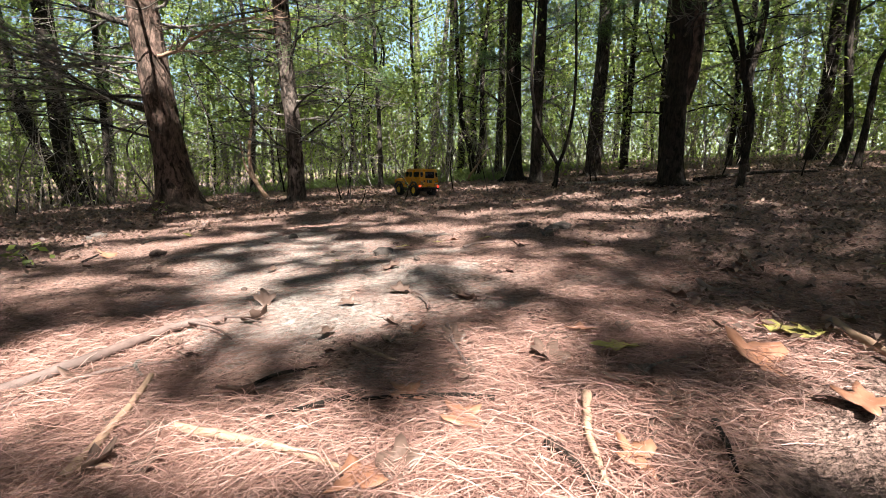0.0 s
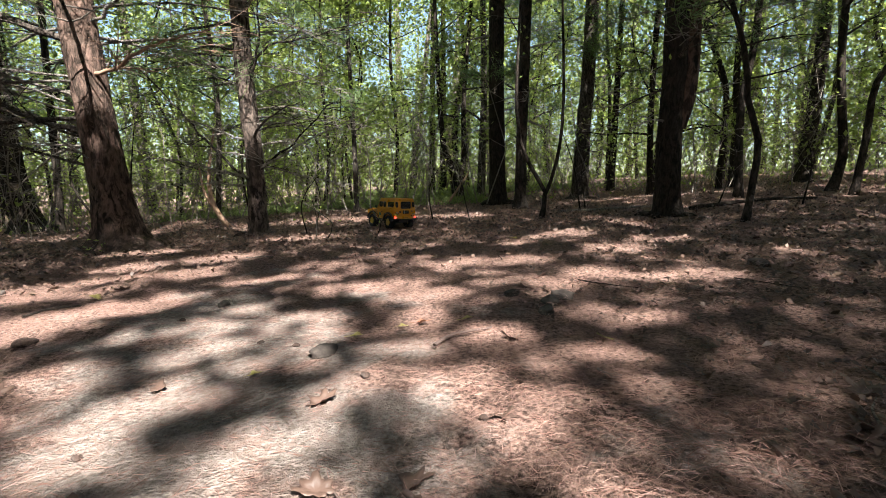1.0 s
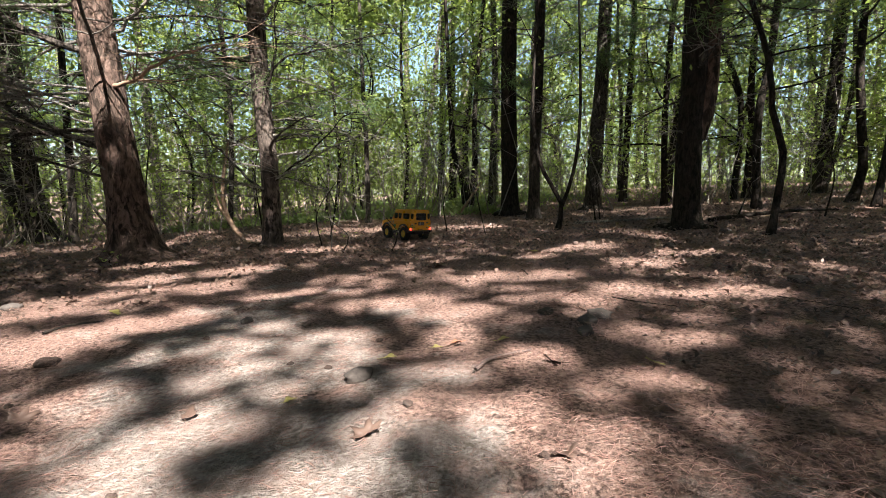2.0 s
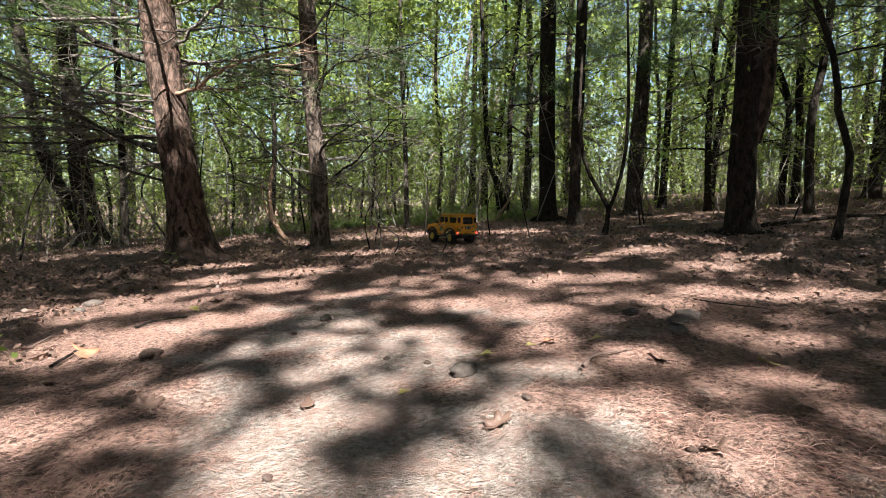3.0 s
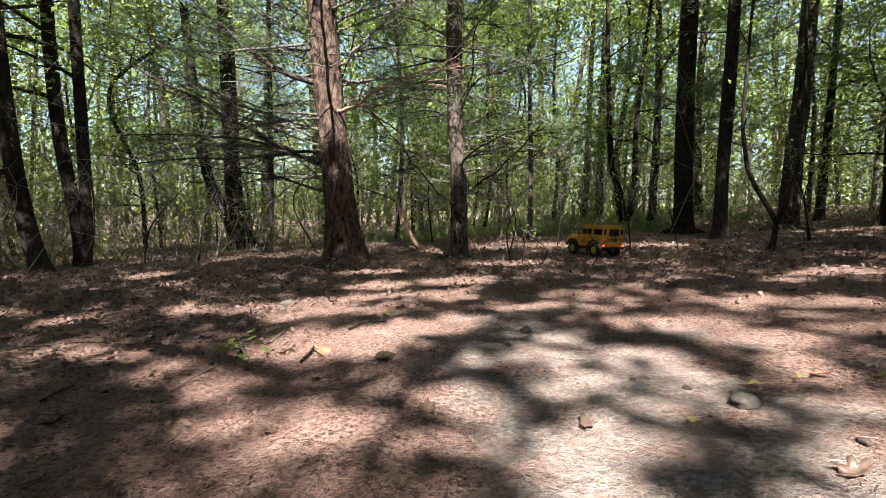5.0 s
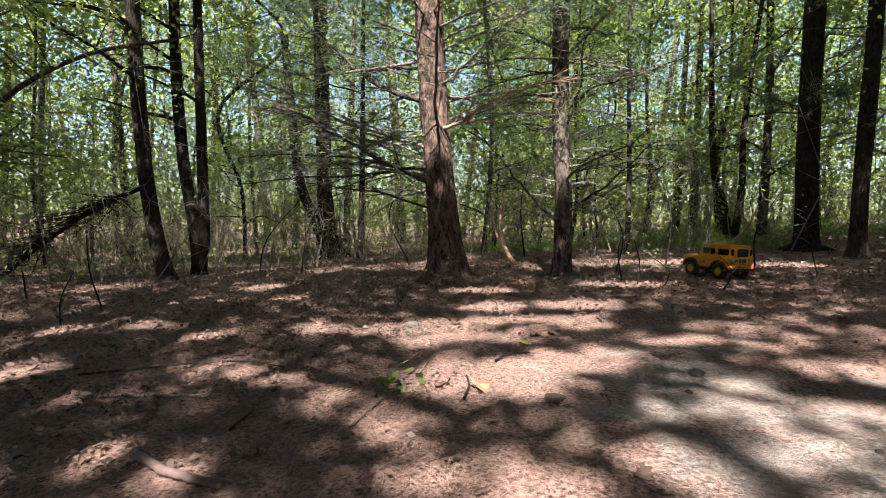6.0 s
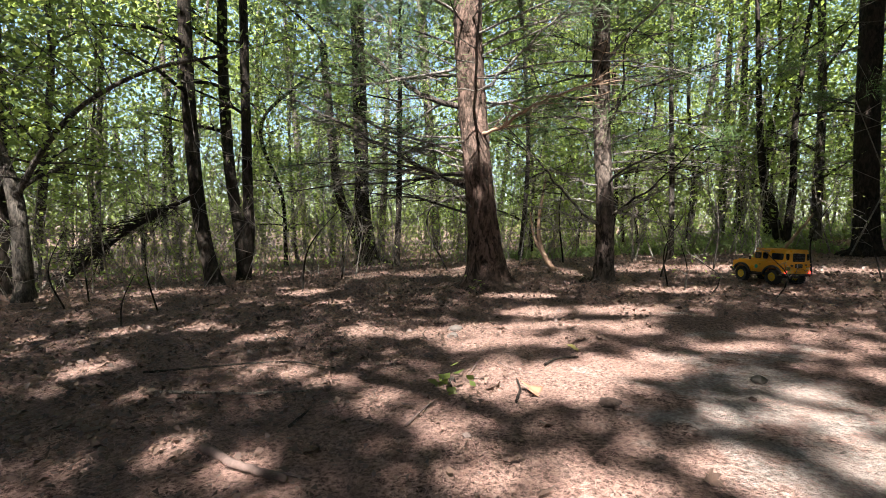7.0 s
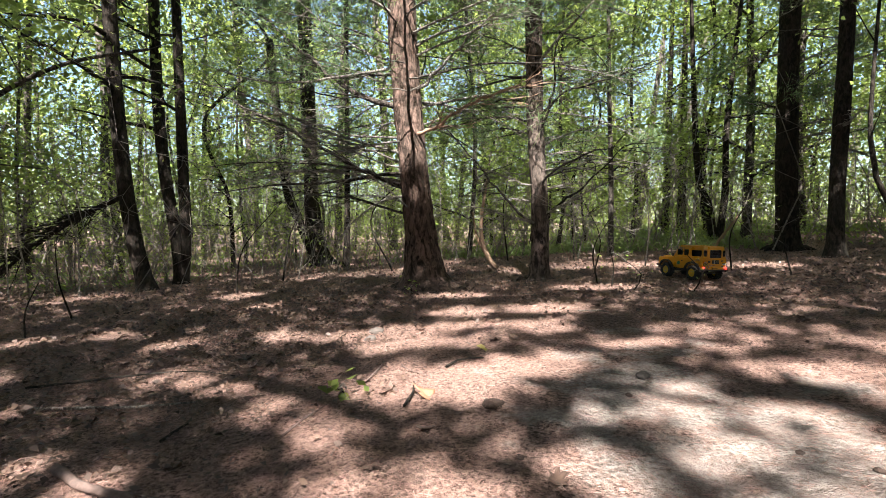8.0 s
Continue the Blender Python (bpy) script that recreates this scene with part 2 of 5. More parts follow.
def build_ground():
    xs, ys = graded(-400, 400, -3.0, 3.0, 0.03), graded(-400, 500, 0.0, 5.0, 0.03)
    x, y = np.meshgrid(xs, ys, indexing="ij")
    rng = np.random.default_rng(4)
    near = np.clip(1.5 - np.hypot(x, y - 2) / 5, 0, 1)
    z = floor_z(x, y) + rng.normal(size=x.shape) * 0.0022 * near
    i, j = np.meshgrid(np.arange(len(xs) - 1), np.arange(len(ys) - 1), indexing="ij")
    w = len(ys)
    f = np.stack([i * w + j, (i + 1) * w + j, (i + 1) * w + j + 1, i * w + j + 1], -1).reshape(-1, 4)
    me = raw_mesh("ground", np.stack([x, y, z], -1).reshape(-1, 3), f, M_GROUND, True)
    return tagged(new("ground", me), "forest floor of bare grey soil and brown pine litter", "ground", kind="structure")


build_ground()

# ---- trees ----


def ridged(rng, lobes=9, depth=0.10):
    """Plates and furrows of old bark."""
    def make(n, sides):
        th = np.linspace(0, 2 * np.pi, sides, endpoint=False)[None]
        k = np.arange(n)[:, None]
        g = rng.normal(size=(n + 4, sides))
        plates = (g[:-4] + g[1:-3] + g[2:-2] + g[3:-1] + g[4:]) / 5 ** 0.5
        out = 1 + depth * 0.12 * np.sin(lobes * th + 2.1 * np.sin(0.35 * k) + 1.3 * np.sin(0.11 * k + 3))
        return out + 0.10 * depth / 0.09 * np.sin(2 * th + 0.05 * k) * 0.5 + plates * depth * 0.34 + rng.normal(size=(n, sides)) * depth * 0.12
    return make


def curve(points, step):
    """A smooth line through points, resampled."""
    p = np.asarray(points, float)
    if len(p) < 3:
        n = max(2, int(np.linalg.norm(p[-1] - p[0]) / step))
        return p[0] + (p[-1] - p[0]) * np.linspace(0, 1, n)[:, None]
    q = np.concatenate([2 * p[:1] - p[1:2], p, 2 * p[-1:] - p[-2:-1]])
    out = []
    for k in range(1, len(q) - 2):
        n = max(2, int(np.linalg.norm(q[k + 1] - q[k]) / step))
        t = np.linspace(0, 1, n, endpoint=False)[:, None]
        a, b, c, d = q[k - 1], q[k], q[k + 1], q[k + 2]
        out.append(0.5 * (2 * b + (c - a) * t + (2 * a - 5 * b + 4 * c - d) * t**2 + (3 * b - a - 3 * c + d) * t**3))
    return np.concatenate(out + [p[-1:]])


def trunk_mesh(points, radius, rng, top=0.55, sides=14, step=0.12, flare=0.35, mat=M_BARK_DARK_SHADED, depth=0.06):
    line = curve(points, step)
    h = np.linspace(0, 1, len(line))
    dist = np.concatenate([[0], np.cumsum(np.linalg.norm(np.diff(line, axis=0), axis=1))])
    r = radius * (1 - (1 - top) * h) * (1 + 0.6 * flare * np.exp(-dist / (radius * 2.6)) + 1.1 * flare * np.exp(-dist / (radius * 0.6)))
    return Soup().tube(line, r, sides, ridged(rng, max(5, sides // 2), depth)).mesh("trunk", mat), line, r


def dead_limb(soup, rng, root, heading, length, radius, rise=0.1, twigs=8, droop=0.15, depth=0):
    """One bare limb with side twigs, bending as it goes out."""
    n = max(5, int(length / 0.12))
    d = np.array([math.cos(heading), math.sin(heading), rise])
    p, pts = np.array(root, float), [np.array(root, float)]
    for k in range(n):
        d = d + rng.normal(size=3) * 0.09
        d[2] -= droop / n
        d /= np.linalg.norm(d)
        p = p + d * length / n
        pts.append(p.copy())
    r = radius * np.linspace(1, 0.22, len(pts))
    soup.tube(pts, r, 6 if radius > 0.012 else 4 if radius > 0.005 else 3)
    tips = [pts[-1]]
    for _ in range(twigs):
        k = rng.integers(max(1, n // 5), n)
        side = heading + rng.choice([-1, 1]) * rng.uniform(0.5, 1.1)
        if depth < 1:
            tips += dead_limb(soup, rng, pts[k], side, length * rng.uniform(0.18, 0.5) * (1.2 - k / n), max(0.003, r[k] * 0.55), rng.uniform(-0.3, 0.4), int(rng.integers(1, 4)), 0.1, depth + 1)
        else:
            e = pts[k] + np.array([math.cos(side), math.sin(side), rng.uniform(-0.5, 0.5)]) * length * rng.uniform(0.2, 0.5)
            soup.tube([pts[k], (pts[k] + e) / 2 + rng.normal(size=3) * 0.01, e], [max(0.0025, r[k] * 0.5)] * 2 + [0.0015], 3)
            tips.append(e)
    return tips


def at_height(line, radii, z):
    k = int(np.argmin(np.abs(line[:, 2] - z)))
    return line[k], radii[k]


def tuft_quads(tips, per, length, rng):
    """Bunches of long soft needles at twig ends."""
    base = np.repeat(np.asarray(tips), per, 0)
    d = rng.normal(size=base.shape) + np.array([0, 0, -0.15])
    d /= np.linalg.norm(d, axis=1, keepdims=True)
    base = base + rng.normal(size=base.shape) * 0.05
    return strand_quads(base, base + d * length * rng.uniform(0.6, 1.1, (len(base), 1)), 0.0035, rng)


def pine(base, points, radius, rng, label, limbs, mat=M_BARK_PINE, sides=26, top=0.6, low=0.35, high=3.6, reach=1.4, tufts=0, step=0.05, heads=None, depth=0.09):
    """An old conifer: ridged trunk, whorls of bare limbs as parts, needles higher up."""
    x, y = base
    root = new("pine_tree")
    root.location = (x, y, float(gz(x, y)) - 0.03)
    tagged(root, label, "tree")
    me, line, r = trunk_mesh(points, radius, rng, top, sides, step, 1.1 if radius > 0.11 else 0.35, mat, depth)
    child("trunk", me, root)
    for k in range(7 if radius > 0.065 else 0):
        a = 2 * math.pi * (k + rng.uniform(-0.3, 0.3)) / 7
        reach_out = radius * rng.uniform(2.0, 3.1)
        d = np.array([math.cos(a), math.sin(a), 0.0])
        bend = np.array([-d[1], d[0], 0.0]) * rng.normal() * radius * 0.4
        ends = [line[0] + d * radius * 0.55 + (0, 0, radius * 1.25), line[0] + d * radius * 1.25 + (0, 0, radius * 0.42), line[0] + d * reach_out * 0.75 + bend + (0, 0, 0.035), line[0] + d * reach_out + bend * 1.6 + (0, 0, 0.0)]
        spur = curve(ends, 0.03)
        child("root", Soup().tube(spur, radius * np.linspace(0.42, 0.12, len(spur)), 9, ridged(rng, 5, 0.08)).mesh("root", mat), root)
    green = []
    for k in range(limbs):
        z = low + (high - low) * (k + rng.uniform(0, 0.6)) / limbs
        p, rr = at_height(line, r, z)
        a = rng.uniform(0, 2 * math.pi) if heads is None else rng.choice(heads) + rng.normal() * 0.5
        s = Soup()
        length = reach * rng.uniform(0.55, 1.15) * (0.75 + 0.35 * z / high)
        tips = dead_limb(s, rng, p + np.array([math.cos(a), math.sin(a), 0]) * rr * 0.6, a, length, rng.uniform(0.006, 0.013), rng.uniform(-0.05, 0.5), int(rng.integers(8, 14)), rng.uniform(0.1, 0.5))
        child("limb", s.mesh("limb", M_TWIG if rng.random() < 0.78 else M_BARK_GREY), root, "bare dead limb with thin twigs")
        if z > high * 0.38:
            green += tips
    if tufts and green:
        green = np.array(green)
        v, f = tuft_quads(green[rng.integers(0, len(green), tufts)], 26, 0.11, rng)
        child("needles", raw_mesh("needles", v, f, M_PINE), root, "long green pine needles in tufts")
    return root


def crown_points(anchors, per, spread, rng, flat=0.6):
    c = np.repeat(np.asarray(anchors), per, 0)
    return c + rng.normal(size=c.shape) * np.array([spread, spread, spread * flat])


def broadleaf(name, points, radius, rng, label, leaves=1500, crown_low=1.2, limbs=9, reach=0.9, leaf=0.075, mat=M_BARK_DARK_SHADED, leaf_mat=M_LEAF, sides=9, top=0.35, extra=(), spread=0.16, sag=0.1):
    """A slim forest tree: trunk, extra stems, limbs and a crown of single leaves. Built at the origin."""
    root = new(name)
    tagged(root, label, "tree")
    me, line, r = trunk_mesh(points, radius, rng, top, sides, 0.15, 0.3, mat)
    child("trunk", me, root)
    stems = [(line, r)]
    for pts, rad in extra:
        me, l2, r2 = trunk_mesh(pts, rad, rng, 0.4, max(6, sides - 2), 0.15, 0.05, mat)
        child("stem", me, root)
        stems.append((l2, r2))
    tips = []
    for k in range(limbs):
        bs = Soup()
        l, rr = stems[k % len(stems)]
        hi = l[-1][2]
        z = crown_low * 0.7 + (hi - crown_low * 0.7) * (k + rng.random()) / limbs
        p, q = at_height(l, rr, z)
        tips += dead_limb(bs, rng, p, rng.uniform(0, 2 * math.pi), reach * rng.uniform(0.5, 1.2), max(0.005, q * 0.4), rng.uniform(0.1, 0.8), int(rng.integers(3, 6)), sag)
        child("limb", bs.mesh("limb", mat), root)
    tips += [l[-1] for l, _ in stems]
    if leaves:
        tips = np.array([t for t in tips if t[2] > crown_low * 0.8] or tips)
        n = max(1, leaves // len(tips))
        c = crown_points(tips, n, spread, rng)
        v, f = leaf_quads(c, rng.uniform(0.6, 1.2, len(c)) * leaf, rng, 0.55)
        child("crown", raw_mesh("crown", v, f, leaf_mat), root, "loose crown of small green leaves")
    return root


def stand(root, x, y, turn=0.0, size=1.0):
    m = pose(x, y, float(gz(x, y)) - 0.03, 0, 0, turn)
    root.matrix_basis = m @ Matrix.Diagonal((size, size, size, 1))
    return root


def big_limb(tree, points, radius, seed, mat=M_BARK_GREY):
    """A long limb along given points, with bare side twigs."""
    rng = np.random.default_rng(seed)
    line = curve(points, 0.06)
    line[2:] += rng.normal(size=line[2:].shape) * 0.008
    r = radius * np.linspace(1, 0.3, len(line))
    s = Soup().tube(line, r, 8)
    head = math.atan2(line[-1][1] - line[0][1], line[-1][0] - line[0][0])
    for _ in range(int(9 + 9 * len(line) * 0.06)):
        k = rng.integers(len(line) // 5, len(line))
        dead_limb(s, rng, line[k], head + rng.choice([-1, 1]) * rng.uniform(0.4, 1.2), rng.uniform(0.15, 0.5), max(0.003, r[k] * 0.4), rng.uniform(-0.2, 0.5), 3, 0.1, 1)
    child("limb", s.mesh("limb", mat), tree, "long bare limb with side twigs")


def build_main_trees():
    R = np.random.default_rng
    left = [math.pi * k for k in (0.85, 1.0, 1.15, 1.3, 0.1, 1.7)]
    old = pine((-2.12, 3.70), [(0.03, 0, 0), (0, 0, 0.35), (-0.085, 0, 1.2), (-0.15, 0, 2.2), (-0.17, 0.05, 4.2), (-0.2, 0.1, 7)], 0.114, R(1),
         "large old pine with flaking reddish bark and bare low limbs", 52, reach=1.8, low=0.5, high=3.2, tufts=480, heads=left, sides=40, step=0.03)
    lean = pine((-1.30, 4.15), [(0, 0, 0), (0.0, 0, 0.6), (-0.04, 0, 1.3), (-0.06, 0, 2.3), (-0.10, 0, 6)], 0.070, R(2),
         "slim pine with grey-brown furrowed bark and dead branches", 44, M_BARK_SLIM, 28, 0.7, 0.4, 2.9, 1.15, 260, 0.03)
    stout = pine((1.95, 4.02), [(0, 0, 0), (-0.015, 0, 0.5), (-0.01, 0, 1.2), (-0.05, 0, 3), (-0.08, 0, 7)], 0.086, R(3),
         "stout pine with rough shade-darkened bark and a lighter second stem", 26, M_BARK_DARK_SHADED, 30, 0.95, 0.7, 3.4, 1.1, 260, 0.04)
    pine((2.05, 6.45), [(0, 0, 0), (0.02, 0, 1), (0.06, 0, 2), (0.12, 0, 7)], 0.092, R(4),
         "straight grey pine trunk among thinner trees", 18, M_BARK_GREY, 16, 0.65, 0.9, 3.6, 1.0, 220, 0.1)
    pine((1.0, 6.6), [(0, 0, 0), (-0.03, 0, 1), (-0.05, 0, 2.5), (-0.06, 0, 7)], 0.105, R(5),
         "dark straight pine trunk at the clearing's edge", 18, M_BARK_DARK_SHADED, 16, 0.8, 0.9, 3.6, 1.0, 220, 0.1)
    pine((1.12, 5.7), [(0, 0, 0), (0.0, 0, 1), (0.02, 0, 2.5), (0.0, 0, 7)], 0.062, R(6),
         "thin dark pine standing close to a thicker one", 12, M_BARK_DARK_SHADED, 12, 0.8, 0.9, 3.4, 0.8, 20, 0.12)
    pine((5.5, 6.95), [(-0.08, 0, 0), (-0.02, 0, 0.8), (0.03, 0, 2), (0.1, 0, 7)], 0.085, R(7),
         "dark pine leaning slightly on rising ground", 14, M_BARK_DARK_SHADED, 14, 0.8, 0.9, 3.6, 1.0, 220, 0.1)
    twin = pine((-5.7, 7.2), [(0.1, 0, 0), (-0.05, 0, 1), (-0.08, 0, 2.2), (-0.2, 0, 7)], 0.14, R(8),
         "twin-stemmed pine with many low dead limbs", 46, M_BARK_DARK_SHADED, 16, 0.7, 0.4, 4.2, 1.9, 420, 0.1)
    # stout's second stem takes the lighter pine bark to look sunlit
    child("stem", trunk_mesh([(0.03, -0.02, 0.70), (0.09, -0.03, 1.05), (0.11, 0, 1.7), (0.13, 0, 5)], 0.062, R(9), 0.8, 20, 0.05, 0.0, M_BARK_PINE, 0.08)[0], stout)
    child("stem", trunk_mesh([(0.02, 0, 0.05), (-0.28, 0, 0.7), (-0.62, 0, 1.55), (-0.9, 0, 4)], 0.095, R(10), 0.7, 14, 0.1, 0.1, M_BARK_DARK_SHADED, 0.06)[0], twin)
    big_limb(old, [(-0.12, 0, 1.38), (-0.5, -0.1, 1.52), (-0.95, -0.2, 1.88), (-1.3, -0.2, 2.2)], 0.024, 1)
    big_limb(old, [(-0.08, -0.02, 1.18), (0.16, -0.1, 1.20), (0.36, -0.15, 1.30), (0.80, -0.2, 1.42)], 0.016, 2, M_WOOD_PALE)
    big_limb(old, [(-0.10, -0.02, 0.78), (-0.55, -0.15, 0.98), (-1.0, -0.25, 1.25), (-1.6, -0.3, 1.55)], 0.017, 3)
    big_limb(old, [(-0.08, -0.02, 0.85), (-0.5, -0.2, 0.92), (-1.0, -0.4, 0.90), (-1.4, -0.5, 0.82)], 0.012, 4, M_TWIG)
    big_limb(old, [(-0.12, 0, 1.62), (-0.5, 0.2, 1.75), (-1.0, 0.3, 1.8), (-1.6, 0.3, 1.95)], 0.016, 5)
    big_limb(old, [(-0.05, 0, 1.5), (0.35, -0.1, 1.75), (0.7, -0.2, 1.95)], 0.014, 6, M_TWIG)
    big_limb(lean, [(0, -0.02, 0.42), (-0.25, -0.05, 0.66), (-0.50, -0.08, 0.98), (-0.78, -0.1, 1.28)], 0.012, 7)
    big_limb(lean, [(0, -0.02, 0.50), (0.22, -0.05, 0.66), (0.42, -0.08, 0.82), (0.62, -0.1, 1.02)], 0.011, 8, M_BARK_DARK_SHADED)
    big_limb(lean, [(0, -0.02, 0.75), (-0.3, -0.1, 0.85), (-0.55, -0.15, 0.92)], 0.009, 9, M_TWIG)
    big_limb(lean, [(-0.04, 0, 1.25), (0.2, -0.1, 1.45), (0.5, -0.1, 1.5), (0.9, -0.1, 1.62)], 0.010, 10, M_BARK_DARK_SHADED)
    big_limb(lean, [(-0.04, 0, 1.1), (0.1, -0.1, 1.4), (0.15, -0.1, 1.9)], 0.012, 11, M_BARK_DARK_SHADED)


build_main_trees()


def slim(x, y, pts, rad, seed, label, **kw):
    t = broadleaf("forest_tree", pts, rad, np.random.default_rng(seed), label, **kw)
    return stand(t, x, y)


def build_slim_trees():
    a = dict(leaves=1300, leaf=0.06, crown_low=2.0, limbs=10, reach=0.9)
    slim(-5.1, 3.62, [(0.08, 0, 0), (-0.1, 0, 0.6), (-0.22, 0, 1.4), (-0.3, 0, 3), (-0.35, 0, 7)], 0.075, 11, "smooth dark trunk with a leafy top", leaves=1500, crown_low=2.4, limbs=14, reach=1.3, top=0.6, sides=14)
    slim(-5.3, 4.22, [(0, 0, 0), (-0.05, 0, 0.5), (-0.22, 0, 1.5), (-0.4, 0.1, 3), (-0.45, 0.2, 6)], 0.07, 12, "dark tree forking into two stems at its foot",
         leaves=1500, crown_low=2.2, limbs=14, reach=1.2, top=0.6, sides=12, extra=[([(0.02, 0, 0.1), (0.10, 0, 0.6), (0.08, 0, 1.6), (0.06, 0, 6)], 0.065)])
    slim(-5.66, 2.30, [(0.02, 0, 0), (0.0, 0, 0.5), (-0.08, 0, 0.95), (-0.30, -0.05, 1.6), (-0.5, -0.1, 3.2)], 0.07, 13, "smooth-barked maple with a long leaning limb and green leaves",
         leaves=4600, crown_low=1.3, limbs=20, reach=1.3, leaf=0.058, mat=M_BARK_GREY, sides=12,
         extra=[([(-0.05, 0, 0.92), (0.20, 0.1, 1.32), (0.50, 0.24, 1.66), (1.00, 0.46, 1.93), (1.6, 0.7, 2.04)], 0.026)])
    slim(-7.0, 2.7, [(0, 0, 0), (0, 0, 1.5), (0.05, 0, 5)], 0.08, 14, "dark trunk half hidden by leaves", leaves=3200, crown_low=1.2, limbs=14, reach=1.4, leaf=0.06)
    slim(3.36, 5.25, [(0, 0, 0), (-0.05, 0, 1), (0.05, 0, 2), (0.1, 0, 6)], 0.04, 15, "thin dark forest tree on rising ground", **a)
    slim(4.3, 6.8, [(0, 0, 0), (0.0, 0, 1), (-0.05, 0, 2), (0.1, 0, 6)], 0.05, 16, "thin dark forest tree with few leaves", **a)
    slim(2.05, 3.25, [(0, 0, 0), (0.03, 0, 0.3), (0.04, 0, 0.55), (-0.05, 0, 0.8), (-0.1, 0, 1.1), (-0.3, 0.2, 2)], 0.022, 17, "crooked thin sapling with few leaves", leaves=160, crown_low=1.2, limbs=7, reach=0.5, top=0.5, leaf=0.04)
    slim(4.4, 5.3, [(0, 0, 0), (0.10, 0, 0.4), (0.02, 0, 1.0), (-0.05, 0, 1.9), (0, 0, 5)], 0.045, 18, "snaking thin dark trunk", **a)
    slim(4.2, 4.8, [(0, 0, 0), (0.06, 0, 0.6), (0.1, 0, 1.1), (0.4, 0, 1.6), (0.8, 0, 3)], 0.035, 19, "thin dark trunk bending outwards", leaves=700, crown_low=1.5, limbs=9, reach=0.9)
    slim(2.95, 7.7, [(0, 0, 0), (0.03, 0, 1.5), (0.08, 0, 6)], 0.055, 20, "straight thin trunk with dead side twigs", **a)
    slim(3.45, 7.3, [(0, 0, 0), (0.06, 0, 1), (0.2, 0, 2.5), (0.3, 0, 6)], 0.05, 21, "straight thin dark trunk", **a)
    slim(1.0, 4.25, [(0, 0, 0), (0.03, 0, 0.25), (-0.12, 0, 0.5), (-0.22, 0, 0.9), (-0.2, 0, 2)], 0.02, 22, "young forked sapling with bare curved stems", leaves=200, crown_low=1.3, limbs=8, reach=0.5, leaf=0.04,
         extra=[([(0.03, 0, 0.22), (0.12, 0, 0.5), (0.16, 0, 1.0), (0.1, 0, 2.2)], 0.016)])
    slim(0.55, 8.2, [(0, 0, 0), (-0.1, 0, 0.6), (-0.25, 0, 1.2), (-0.4, 0, 4)], 0.06, 23, "pair of crooked dark stems from one stump", **a, extra=[([(0.05, 0, 0.05), (0.12, 0, 0.8), (0.12, 0, 1.8), (0.3, 0, 4)], 0.055)])
    slim(-0.82, 6.2, [(0, 0, 0), (-0.01, 0, 1.0), (-0.05, 0, 2.2), (-0.1, 0, 5)], 0.033, 24, "pale thin sapling trunk with a leafy crown", leaves=1200, crown_low=1.2, limbs=12, reach=0.8, mat=M_BARK_GREY)
    slim(0.15, 12.0, [(0, 0, 0), (0.05, 0, 1.5), (0.1, 0, 7)], 0.09, 25, "distant straight trunk deep in the wood", **a)
    slim(0.45, 11.5, [(0, 0, 0), (0.0, 0, 1.5), (0.0, 0, 7)], 0.09, 26, "distant straight trunk deep in the wood", **a)
    b = dict(leaves=4200, leaf=0.07, crown_low=1.3, limbs=22, reach=1.3, spread=0.24)
    slim(-0.55, 9.3, [(0, 0, 0), (0.06, 0, 1.2), (-0.05, 0, 2.8), (0.1, 0, 6)], 0.040, 28, "young broadleaf tree in full green leaf behind the pines", **b)
    slim(0.75, 10.2, [(0, 0, 0), (-0.08, 0, 1.3), (0.05, 0, 3), (-0.1, 0, 6.5)], 0.045, 29, "young broadleaf tree in full green leaf behind the pines", **b)
    slim(-1.75, 8.7, [(0, 0, 0), (0.10, 0, 1.0), (0.02, 0, 2.6), (0.15, 0, 6)], 0.036, 30, "young broadleaf tree in full green leaf behind the pines", **b)
    slim(-4.5, 6.3, [(0, 0, 0), (0.05, 0, 1.2), (0.1, 0, 6)], 0.05, 27, "thin dark trunk behind the pines", **a)


build_slim_trees()


